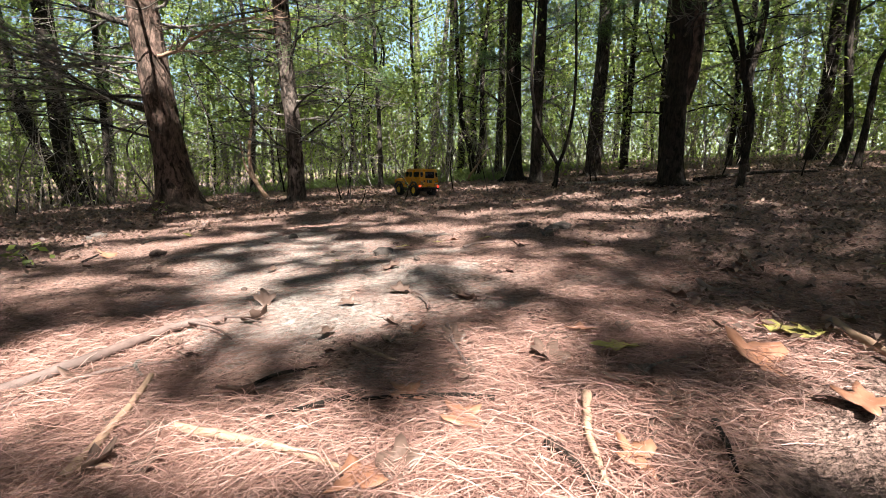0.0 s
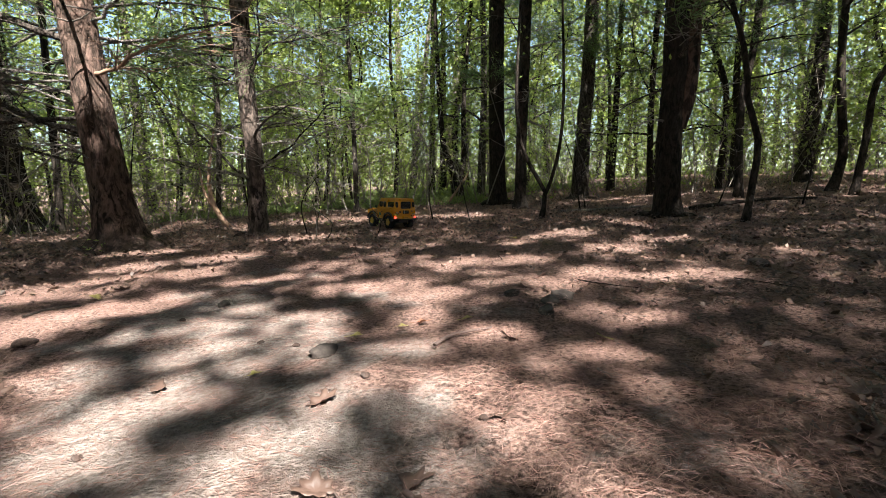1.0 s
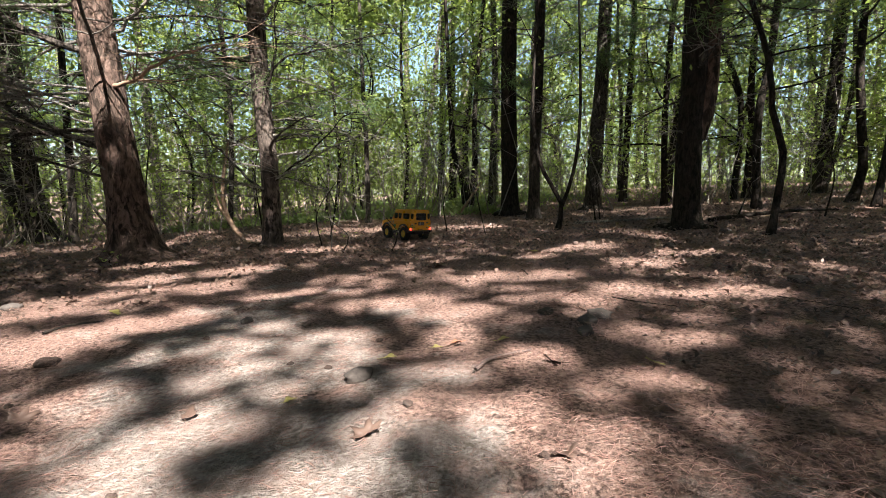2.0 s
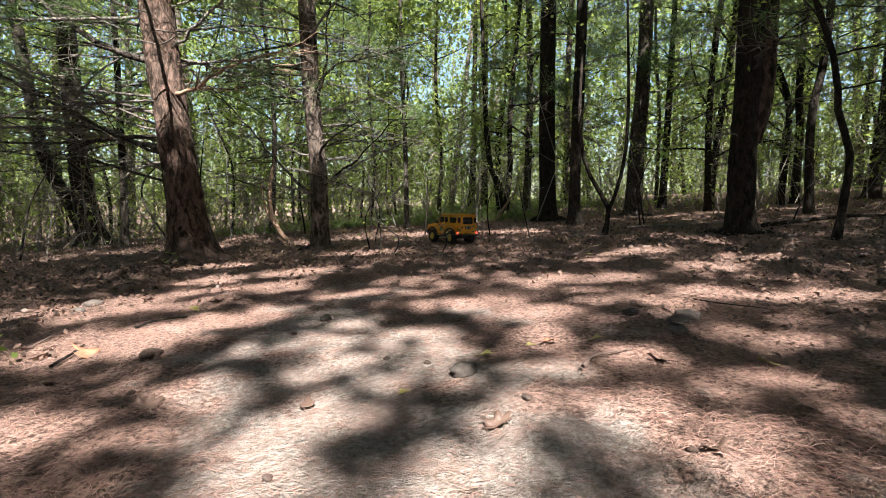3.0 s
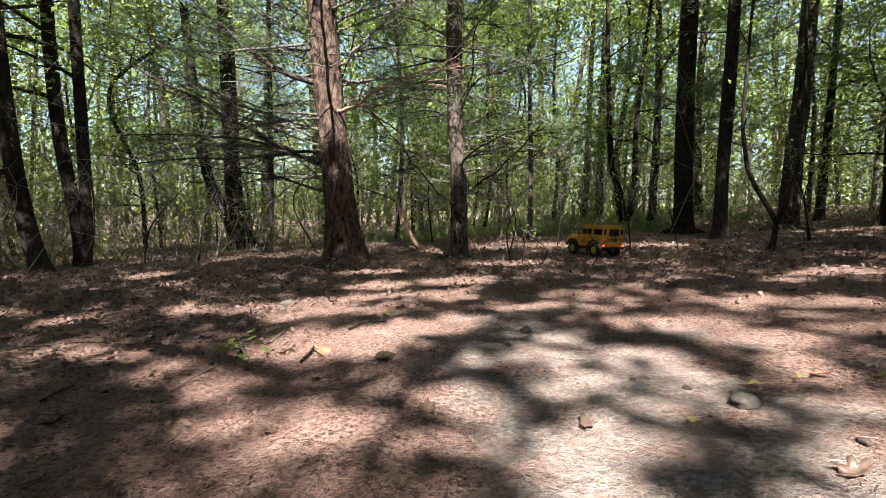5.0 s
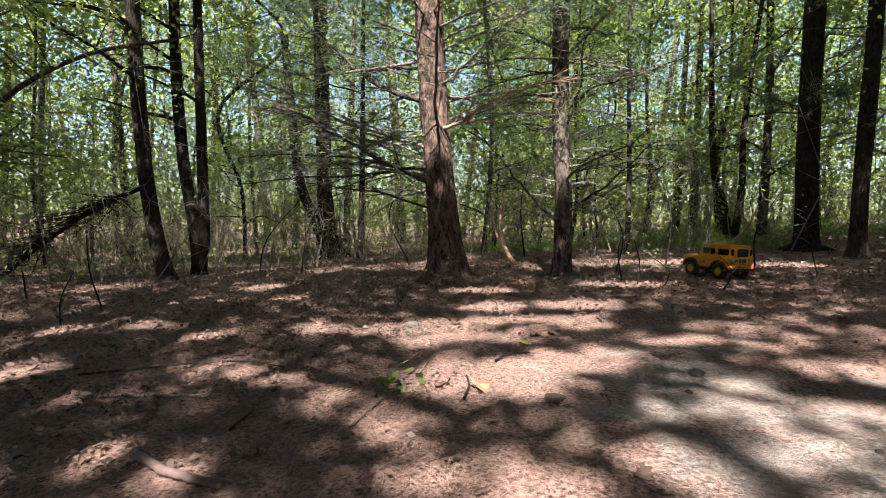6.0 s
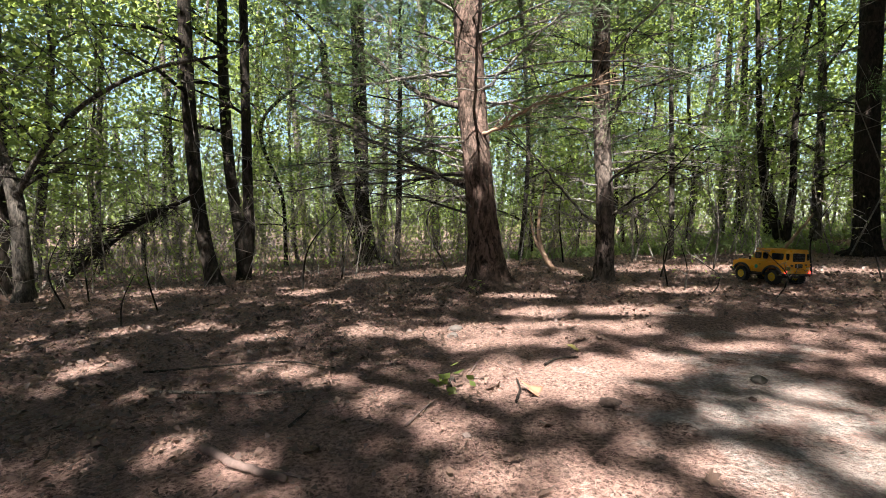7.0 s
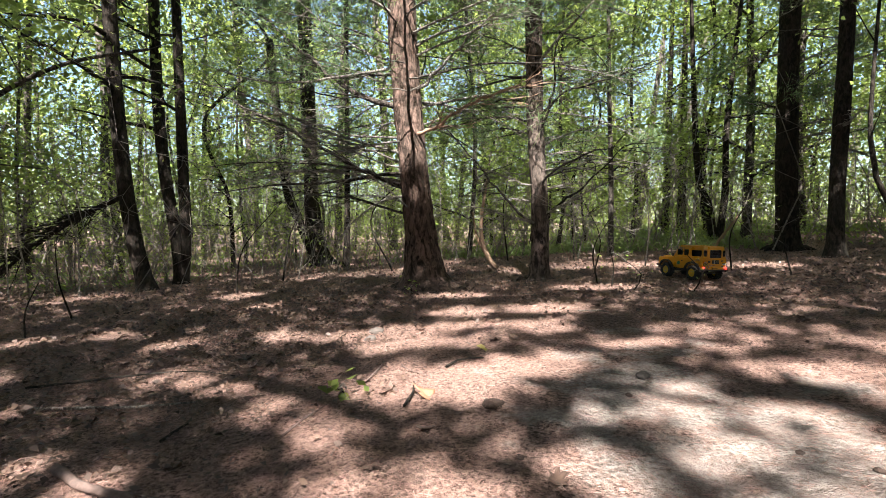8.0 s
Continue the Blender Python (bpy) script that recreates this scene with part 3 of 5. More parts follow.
def build_woods():
    """Copies of a few slim trees fill the wood on all sides of the clearing."""
    rng = np.random.default_rng(31)
    kinds = []
    for k in range(6):
        h = 4.5 + 0.5 * k
        b = rng.normal(size=(4, 2)) * 0.13
        pts = [(0, 0, 0)] + [(b[i, 0] * (i + 1), b[i, 1] * (i + 1), h * (i + 1) / 4) for i in range(4)]
        t = broadleaf("forest_tree", pts, 0.022 + 0.007 * k, rng, "slim young broadleaf tree with a loose green crown", leaves=3600, crown_low=0.45 + 0.3 * (k % 3), limbs=20, reach=1.15, leaf=0.070,
                      mat=(M_BARK_DARK_SHADED, M_BARK_GREY)[k % 2], sides=7, spread=0.24)
        t["group"] = "young trees of the wood"
        kinds.append(t)
    spots = []
    tries = 0
    while len(spots) < 116 and tries < 20000:
        tries += 1
        a, d = rng.uniform(-1.25, 1.15), 6.5 + 16 * rng.random() ** 1.2
        x, y = -0.2 + d * math.sin(a), 0.4 + d * math.cos(a)
        if min((math.hypot(x - u, y - v) for u, v in spots), default=9) < 0.55 + 0.03 * d:
            continue
        if (y < 2.0 and -5.5 < x < 5) or (y < 7.9 and -7.0 < x < -3.2) or (y < 8.0 and abs(x - 0.3) < 2.2):
            continue
        spots.append((x, y))
    for k, (x, y) in enumerate(spots):
        s = rng.uniform(0.8, 1.25)
        m = pose(x, y, float(gz(x, y)) - 0.03, rng.uniform(-3, 3), rng.uniform(-3, 3), rng.uniform(0, 360))
        if k < 6:
            kinds[k].scale = (s, s, s)
            kinds[k].matrix_basis = m @ Matrix.Diagonal((s, s, s, 1))
        else:
            copy_thing(kinds[k % 6], m)


build_woods()


def build_far_woods():
    rng = np.random.default_rng(41)
    # clumps of leaves in the distance
    n = 4200
    a, d = rng.uniform(-1.5, 1.4, n), rng.uniform(15, 42, n)
    z = rng.random(n) ** 1.7 * (2.0 + 0.42 * d)
    c = np.stack([d * np.sin(a), d * np.cos(a), z + 0.2], -1)
    c = np.repeat(c, 48, 0)
    c = c + rng.normal(size=c.shape) * np.array([0.75, 0.75, 0.45])
    c[:, 2] = np.maximum(c[:, 2], gz(c[:, 0], c[:, 1]) + 0.05)
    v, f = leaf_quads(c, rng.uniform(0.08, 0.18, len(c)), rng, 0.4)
    tagged(new("far_woods", raw_mesh("far_woods", v, f, M_LEAF_FAR_BRIGHT)), "green foliage of the distant wood in a brightened colour", "foliage", kind="stuff")
    n = 1500
    a, d = rng.uniform(-1.5, 1.4, n), rng.uniform(34, 50, n)
    c = np.stack([d * np.sin(a), d * np.cos(a), rng.random(n) * 9.0], -1)
    c = np.repeat(c, 20, 0) + rng.normal(size=(n * 20, 3)) * np.array([0.9, 0.9, 0.6])
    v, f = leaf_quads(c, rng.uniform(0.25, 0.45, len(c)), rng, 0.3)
    tagged(new("wood_edge", raw_mesh("wood_edge", v, f, M_LEAF_FAR_BRIGHT)), "green foliage at the wood's far edge in a brightened colour", "foliage", kind="stuff")
    s = Soup()
    for _ in range(170):
        a, d = rng.uniform(-1.4, 1.3), rng.uniform(14, 40)
        x, y = d * math.sin(a), d * math.cos(a)
        g = float(gz(x, y)) - 0.1
        h, l = rng.uniform(4, 14), rng.normal() * 0.7
        s.tube([(x, y, g), (x + l * 0.4, y, g + h * 0.4), (x + l, y, g + h)], np.array([1, 0.85, 0.5]) * rng.uniform(0.03, 0.13), 6)
    tagged(new("far_trunks", s.mesh("far_trunks", M_BARK_GREY)), "many thin grey trunks deep in the wood", "tree trunks", kind="stuff")


build_far_woods()


def build_near_woods():
    """Wood added out of view at the clearing's near side, to cut the skylight."""
    rng = np.random.default_rng(43)
    n = 2400
    a, d = rng.uniform(1.15, 2 * math.pi - 1.25, n), rng.uniform(8.5, 22, n)
    z = rng.random(n) * (5.0 + 0.25 * d)
    c = np.stack([d * np.sin(a), d * np.cos(a), z + 0.2], -1)
    c = np.repeat(c, 34, 0)
    c = c + rng.normal(size=c.shape) * np.array([0.7, 0.7, 0.45])
    c[:, 2] = np.maximum(c[:, 2], gz(c[:, 0], c[:, 1]) + 0.05)
    v, f = leaf_quads(c, rng.uniform(0.16, 0.34, len(c)), rng, 0.3)
    tagged(new("near_woods", raw_mesh("near_woods", v, f, M_CANOPY)), "dense green foliage out of view, added to cut skylight", "foliage", kind="stuff")
    s = Soup()
    for _ in range(90):
        a, d = rng.uniform(1.15, 2 * math.pi - 1.25), rng.uniform(8, 20)
        x, y = d * math.sin(a), d * math.cos(a)
        g = float(gz(x, y)) - 0.1
        s.tube([(x, y, g), (x, y + 0.1, g + 3), (x + 0.1, y, g + 8)], np.array([1, 0.85, 0.5]) * rng.uniform(0.06, 0.16), 7)
    tagged(new("near_trunks", s.mesh("near_trunks", M_BARK_DARK_SHADED)), "dark trunks added out of view on the near side", "tree trunks", kind="stuff")


build_near_woods()


# sun flecks on the floor, cut as gaps in the added crowns: place, half width and half depth
FLECKS_NEAR = [(-0.19, 0.81, 0.14, 0.10), (-0.51, 0.71, 0.14, 0.09), (-0.25, 0.41, 0.12, 0.07), (0.13, 0.65, 0.07, 0.05), (0.08, 0.49, 0.07, 0.06), (0.43, 0.50, 0.06, 0.05), (-0.60, 0.64, 0.07, 0.06), (-0.45, 0.79, 0.08, 0.04),
               (-0.04, 1.22, 0.08, 0.05), (0.23, 1.45, 0.07, 0.06), (-0.47, 1.03, 0.08, 0.05), (0.36, 0.38, 0.05, 0.05), (0.21, 0.44, 0.05, 0.05), (-0.03, 0.36, 0.08, 0.05), (0.12, 0.36, 0.08, 0.05), (-0.46, 0.50, 0.08, 0.06),
               (-0.97, 1.17, 0.08, 0.05), (0.40, 0.62, 0.05, 0.04), (-0.46, 1.19, 0.08, 0.07), (-0.73, 1.16, 0.05, 0.04), (-0.73, 1.35, 0.08, 0.06), (-0.14, 1.19, 0.05, 0.05), (-0.17, 1.03, 0.06, 0.04), (0.10, 1.15, 0.06, 0.05), (0.20, 1.04, 0.06, 0.04)]
FLECKS_MIDDLE = [(-1.20, 1.69, 0.23, 0.14), (-1.17, 1.82, 0.12, 0.07), (-0.89, 2.02, 0.12, 0.10), (-1.58, 2.03, 0.10, 0.10), (-0.51, 1.82, 0.08, 0.06), (-0.33, 1.76, 0.09, 0.05), (-0.29, 2.06, 0.10, 0.06), (-0.11, 2.07, 0.16, 0.09),
                 (0.03, 1.89, 0.10, 0.06), (-0.33, 1.36, 0.06, 0.05), (-0.46, 1.47, 0.07, 0.08), (-0.55, 1.62, 0.06, 0.06), (0.04, 1.63, 0.07, 0.09), (0.19, 2.37, 0.15, 0.09), (0.39, 2.29, 0.12, 0.08), (0.25, 1.21, 0.05, 0.05),
                 (0.43, 1.27, 0.04, 0.03), (0.93, 1.89, 0.12, 0.07), (0.65, 1.98, 0.07, 0.06), (0.47, 1.93, 0.10, 0.06), (0.46, 1.61, 0.05, 0.04), (0.56, 1.53, 0.06, 0.03), (0.00, 1.37, 0.05, 0.04), (-1.36, 2.50, 0.20, 0.09)]
FLECKS_FAR = [(1.35, 3.50, 0.16, 0.11), (0.81, 3.10, 0.20, 0.09), (1.25, 2.79, 0.14, 0.07), (0.94, 2.53, 0.14, 0.06), (1.58, 2.28, 0.08, 0.08), (0.55, 2.85, 0.10, 0.07), (-1.02, 2.50, 0.13, 0.09), (-0.85, 3.70, 0.22, 0.12),
              (-1.04, 2.92, 0.20, 0.10), (-1.52, 2.83, 0.17, 0.09), (-1.61, 2.37, 0.15, 0.08), (-0.64, 5.15, 0.50, 0.28), (0.30, 5.10, 0.40, 0.15), (-2.55, 4.65, 0.26, 0.35), (-2.72, 5.40, 0.30, 0.50), (-1.60, 4.90, 0.20, 0.30), (-1.70, 3.35, 0.20, 0.10),
              (1.70, 7.57, 0.25, 0.25), (-3.10, 4.90, 0.45, 0.40), (-3.80, 4.70, 0.25, 0.30), (-1.15, 5.25, 0.30, 0.35), (-2.93, 2.79, 0.17, 0.07), (-3.45, 3.20, 0.14, 0.14), (-2.05, 5.15, 0.18, 0.22)]
FLECKS_LEFT = [(-1.42, 2.16, 0.20, 0.09), (-1.05, 1.90, 0.14, 0.07), (-1.80, 2.22, 0.15, 0.07), (-0.62, 2.32, 0.16, 0.06), (-1.30, 1.32, 0.06, 0.06), (-1.80, 1.00, 0.06, 0.025), (-2.54, 1.91, 0.09, 0.07), (-2.13, 2.16, 0.12, 0.05), (-2.01, 1.59, 0.06, 0.04), (-2.20, 1.57, 0.07, 0.04), (-3.64, 1.55, 0.12, 0.07),
               (-3.42, 1.79, 0.10, 0.07), (-1.19, 1.16, 0.07, 0.03), (-1.60, 1.00, 0.05, 0.02), (-1.85, 1.52, 0.06, 0.03), (-1.53, 1.45, 0.05, 0.02), (-1.57, 1.35, 0.04, 0.03), (-3.06, 2.01, 0.09, 0.06), (-2.80, 1.30, 0.10, 0.04)]
FLECKS = np.array(FLECKS_NEAR + FLECKS_MIDDLE + FLECKS_FAR + FLECKS_LEFT)
CLEARING = (-4.6, 4.2, -0.3, 6.2)           # the floor that the high crowns shade: x from, to, y from, to


def value_noise(x, y, scale, seed):
    """Smooth noise between 0 and 1."""
    g = np.random.default_rng(seed).random((64, 64))
    u, v = x / scale, y / scale
    i, j = np.floor(u).astype(int), np.floor(v).astype(int)
    a, b = u - i, v - j
    a, b = a * a * (3 - 2 * a), b * b * (3 - 2 * b)
    i, j = i % 64, j % 64
    k, m = (i + 1) % 64, (j + 1) % 64
    return (g[i, j] * (1 - a) + g[k, j] * a) * (1 - b) + (g[i, m] * (1 - a) + g[k, m] * a) * b


def openness(hit):
    """How open the crowns are towards the sun, seen from these places on the floor: 0 to 1."""
    x, y = hit[:, 0], hit[:, 1]
    wx = x + 0.10 * (value_noise(x, y, 0.11, 1) - 0.5) + 0.05 * (value_noise(x, y, 0.04, 2) - 0.5)
    wy = y + 0.12 * (value_noise(x, y, 0.12, 3) - 0.5) + 0.05 * (value_noise(x, y, 0.04, 4) - 0.5)
    best = np.zeros(len(x))
    for u, v, a, b in FLECKS:
        best = np.maximum(best, 1.29 - np.hypot((wx - u) / (a * 1.08 + 0.012), (wy - v) / (b * 1.15 + 0.015)))
    best = np.clip(best / 0.42, 0, 1)
    # small chance gaps, more of them over the middle of the clearing
    middle = np.clip(1.35 - np.hypot((x + 0.45) / 1.2, (y - 1.7) / 1.6), 0, 1)
    fleck = value_noise(wx, wy * 0.8, 0.065, 5) * 0.65 + value_noise(wx, wy, 0.23, 6) * 0.35
    return np.maximum(best, np.clip((fleck - 0.675 + 0.065 * middle - 0.18 * np.clip(-1.2 - x, 0, 0.6)) / 0.10, 0, 1) * (0.6 + 0.3 * middle))


def inside(hit, edge=0.0):
    x, y = hit[:, 0], hit[:, 1]
    return (x > CLEARING[0] + edge) & (x < CLEARING[1] - edge) & (y > CLEARING[2] + edge) & (y < CLEARING[3] - edge)


def floor_under(w):
    """Where on the floor the shadows of these places fall."""
    slope = np.array([SUN.x, SUN.y]) / SUN.z
    hit = w[:, :2] - slope * w[:, 2:3]
    for _ in range(2):
        hit = w[:, :2] - slope * (w[:, 2] - gz(hit[:, 0], hit[:, 1]))[:, None]
    return hit


# boughs added overhead to keep sun off trunks, car and foliage: place and radius of their shade
SHADES = [(-0.17, 4.1, 0.15, 0.28), (-2.12, 3.6, 0.45, 0.28), (-2.10, 3.6, 0.15, 0.30), (1.95, 3.95, 0.4, 0.30), (1.97, 3.95, 1.0, 0.30), (2.0, 3.95, 1.7, 0.30), (-5.1, 3.6, 0.6, 0.4), (-5.2, 4.1, 1.2, 0.4),
          (1.05, 6.5, 0.8, 0.4), (2.0, 6.4, 0.5, 0.4), (1.1, 5.6, 1.2, 0.4), (3.6, 6.2, 1.6, 0.9), (4.6, 7.5, 2.0, 1.0), (2.6, 7.6, 2.0, 0.8)]


def build_shade_trees():
    """Tall unseen trees, added at the clearing's near side so crowns dapple the floor."""
    rng = np.random.default_rng(51)
    spots = np.array([(-2.6, -1.5), (-1.2, -2.6), (2.9, -1.3), (3.9, -2.6), (-4.6, -2.4), (4.6, 0.2), (4.1, -5.2), (-2.4, -4.4), (-6.4, -0.3), (6.2, -2.6), (-0.4, -6.4), (3.9, -0.1), (-4.6, 0.1)])
    boughs = [(Vector(p[:3]) + SUN * 5.2 / SUN.z, p[3]) for p in SHADES]
    near = [int(np.argmin(np.hypot(spots[:, 0] - b.x, spots[:, 1] - b.y))) for b, _ in boughs]
    # sprays of leaves over the clearing, thinned where the crowns are open
    n = 12500
    x, y, z = rng.uniform(CLEARING[0], CLEARING[1], n), rng.uniform(CLEARING[2], CLEARING[3], n), rng.uniform(5.4, 7.2, n)
    sprays = np.stack([x + SUN.x / SUN.z * z, y + SUN.y / SUN.z * z, z], -1)
    sprays = np.repeat(sprays, 10, 0) + rng.normal(size=(n * 10, 3)) * np.array([0.09, 0.09, 0.05])
    sprays = sprays[rng.random(len(sprays)) > openness(floor_under(sprays)) * 0.985]
    # looser boughs all round it
    n = 16000
    x, y, z = rng.uniform(-11, 10, n), rng.uniform(-9, 8, n), rng.uniform(5.4, 8.8, n)
    out = np.stack([x + SUN.x / SUN.z * z, y + SUN.y / SUN.z * z, z], -1)
    out = out[value_noise(x, y, 0.9, 21) * 0.55 + value_noise(x, y, 0.3, 22) * 0.45 < 0.57]
    out = np.repeat(out, 5, 0) + rng.normal(size=(len(out) * 5, 3)) * np.array([0.16, 0.16, 0.08])
    out = out[~inside(floor_under(out), -0.05)]
    large = np.concatenate([np.zeros(len(sprays)), np.ones(len(out))])
    sprays = np.concatenate([sprays, out])
    owner = np.argmin(np.hypot(sprays[:, None, 0] - spots[None, :, 0], sprays[:, None, 1] - spots[None, :, 1]), 1)
    for k, (x, y) in enumerate(spots.tolist()):
        root = new("tall_tree")
        tagged(root, "tall tree out of view, added to shade the clearing", "tree", "tall trees round the clearing")
        g = float(gz(x, y))
        root.location = (x, y, g)
        me, line, r = trunk_mesh([(0, 0, 0), (0.05, 0, 3), (0, 0.1, 6.4), (0.05, 0.1, 9.8)], 0.13, rng, 0.25, 12, 0.3)
        child("trunk", me, root)
        for i in range(14):
            s = Soup()
            p, q = at_height(line, r, 4.2 + 5.2 * i / 14)
            dead_limb(s, rng, p, rng.uniform(0, 6.28), rng.uniform(1.4, 2.4), 0.013, rng.uniform(0.0, 0.35), 5, 0.1)
            child("limb", s.mesh("limb", M_BARK_DARK_SHADED), root)
        n = 225
        c = np.stack([rng.normal(size=n) * 1.35, rng.normal(size=n) * 1.35, rng.uniform(4.6, 8.6, n)], -1)
        c = np.repeat(c, 16, 0) + rng.normal(size=(n * 16, 3)) * np.array([0.15, 0.15, 0.09]) + np.array([x, y, g])
        c = c[~inside(floor_under(c))]
        for (b, rad), own in zip(boughs, near):
            if own == k:
                m = int(40 + 2300 * rad**2)
                c = np.concatenate([c, np.array([b.x, b.y, b.z]) + rng.normal(size=(m, 3)) * np.array([rad * 0.62, rad * 0.62, 0.12])])
        size = np.concatenate([np.zeros(len(c)), large[owner == k]]) * 0.09 + rng.uniform(0.06, 0.10, len(c) + int(np.sum(owner == k)))
        c = np.concatenate([c, sprays[owner == k]]) - np.array([x, y, g])
        v, f = leaf_quads(c, size, rng, 0.6)
        child("crown", raw_mesh("crown", v, f, M_CANOPY), root, "wide crown of green leaves with gaps shaped for sun flecks")


build_shade_trees()


def build_high_crowns():
    """Green crowns high on the tall pines, added to shade what lies behind."""
    rng = np.random.default_rng(55)
    for root in [o for o in scene.objects if o.name.startswith("pine_tree")]:
        x, y, g = root.location
        n = 85
        c = np.stack([rng.normal(size=n) * 1.25, rng.normal(size=n) * 1.25 - 0.6, rng.uniform(4.4, 7.0, n)], -1)
        c = np.repeat(c, 24, 0) + rng.normal(size=(n * 24, 3)) * np.array([0.24, 0.24, 0.1])
        c = c[~inside(floor_under(c + np.array([x, y, g])))]
        v, f = leaf_quads(c, rng.uniform(0.09, 0.16, len(c)), rng, 0.6)
        child("crown", raw_mesh("crown", v, f, M_CANOPY), root, "dense green crown added for shade")


build_high_crowns()


def build_wood_canopy():
    """A roof of leaves added over the wood behind the clearing, to shade it by patches."""
    rng = np.random.default_rng(57)
    n = 15000
    x, y, z = rng.uniform(-24, 22, n), 6.0 + 20 * rng.random(n) ** 1.25, rng.uniform(6.6, 9.2, n)
    roof = np.stack([x + SUN.x / SUN.z * z, y + SUN.y / SUN.z * z, z], -1)
    patch = value_noise(x, y, 1.9, 11) * 0.6 + value_noise(x, y, 0.7, 12) * 0.4
    sunny = np.exp(-((x + 0.9) / 1.6) ** 2 - ((y - 9.0) / 3.0) ** 2) * 0.22      # a lighter glade straight behind the pines
    roof = roof[patch + sunny < 0.56]
    roof = np.repeat(roof, 7, 0) + rng.normal(size=(len(roof) * 7, 3)) * np.array([0.26, 0.26, 0.12])
    roof = roof[~inside(floor_under(roof), -0.15)]
    v, f = leaf_quads(roof, rng.uniform(0.16, 0.30, len(roof)), rng, 0.6)
    tagged(new("high_canopy", raw_mesh("high_canopy", v, f, M_CANOPY)), "high green roof of leaves added to shade the wood", "foliage", kind="stuff")


build_wood_canopy()

# ---- litter on the floor ----


def bareness(x, y):
    """1 on the worn track, 0 under the litter."""
    b = 1 - np.abs(x + 0.30 * y - 0.02) / 0.80 - np.maximum(np.abs(y - 1.35) - 0.35, 0) * 0.9
    return np.clip(b, 0, 1)


def build_needles():
    rng = np.random.default_rng(61)
    n = 300000
    d = 0.25 + 5.5 * rng.random(n) ** 1.7
    a = rng.uniform(-1.25, 0.95, n)
    x, y = -0.25 + d * np.sin(a) * 1.05, d * np.cos(a)
    patchy = np.sin(5.1 * x + 2.0 * y) * np.sin(4.3 * y - 1.7 * x) * 0.25 + rng.random(n) * 0.9
    keep = patchy > bareness(x, y) * 1.3 - 0.06 + 0.05 * np.clip(d - 0.7, 0, 1)
    x, y, d = x[keep], y[keep], d[keep]
    n = len(x)
    th = rng.uniform(0, 2 * np.pi, n)
    length = rng.uniform(0.022, 0.062, n) * (1 - 0.45 * np.clip((d - 0.5) / 0.6, 0, 1))
    z = floor_z(x, y) + rng.random(n) ** 2 * 0.012
    root = np.stack([x, y, z + 0.001], -1)
    tip = root + np.stack([np.cos(th) * length, np.sin(th) * length, rng.normal(size=n) * 0.005 + 0.001], -1)
    tip[:, 2] = np.maximum(tip[:, 2], floor_z(tip[:, 0], tip[:, 1]) + 0.001)
    wide = (0.00055 + 0.00013 * d) * rng.uniform(0.7, 1.4, n)
    close = d < 1.3
    v, f = strand_quads(root[close], tip[close], wide[close], rng, 0.002)
    root, tip, wide = root[~close], tip[~close], wide[~close]
    side = np.cross(tip - root, np.array([0, 0, 1.0]))
    side *= (wide / 2 / (np.linalg.norm(side, axis=1) + 1e-9))[:, None]
    v2 = np.stack([root - side, root + side, tip + side * 0.5, tip - side * 0.5], 1).reshape(-1, 3)
    f2 = np.arange(len(v2)).reshape(-1, 4) + len(v)
    me = raw_mesh("pine_litter", np.concatenate([v, v2]), np.concatenate([f, f2]), M_NEEDLE)
    tagged(new("pine_litter", me), "reddish brown fallen pine needles on the soil", "pine needles", kind="stuff")


build_needles()


def build_crumbs():
    rng = np.random.default_rng(63)
    n = 60000
    x, y = rng.uniform(-1.9, 0.9, n), rng.uniform(0.55, 2.9, n)
    keep = rng.random(n) < 0.15 + bareness(x, y)
    x, y = x[keep], y[keep]
    p = np.stack([x, y, floor_z(x, y) + 0.0015], -1)
    th, le = rng.uniform(0, 6.283, len(x)), rng.uniform(0.006, 0.035, len(x))
    q = p + np.stack([np.cos(th) * le, np.sin(th) * le, np.zeros(len(x))], -1)
    q[:, 2] = floor_z(q[:, 0], q[:, 1]) + 0.0015
    v, f = strand_quads(p, q, rng.uniform(0.0004, 0.0010, len(x)), rng, 0.0)
    tagged(new("needle_crumbs", raw_mesh("needle_crumbs", v, f, M_NEEDLE)), "broken bits of needles on the bare soil", "pine needles", kind="stuff")


build_crumbs()


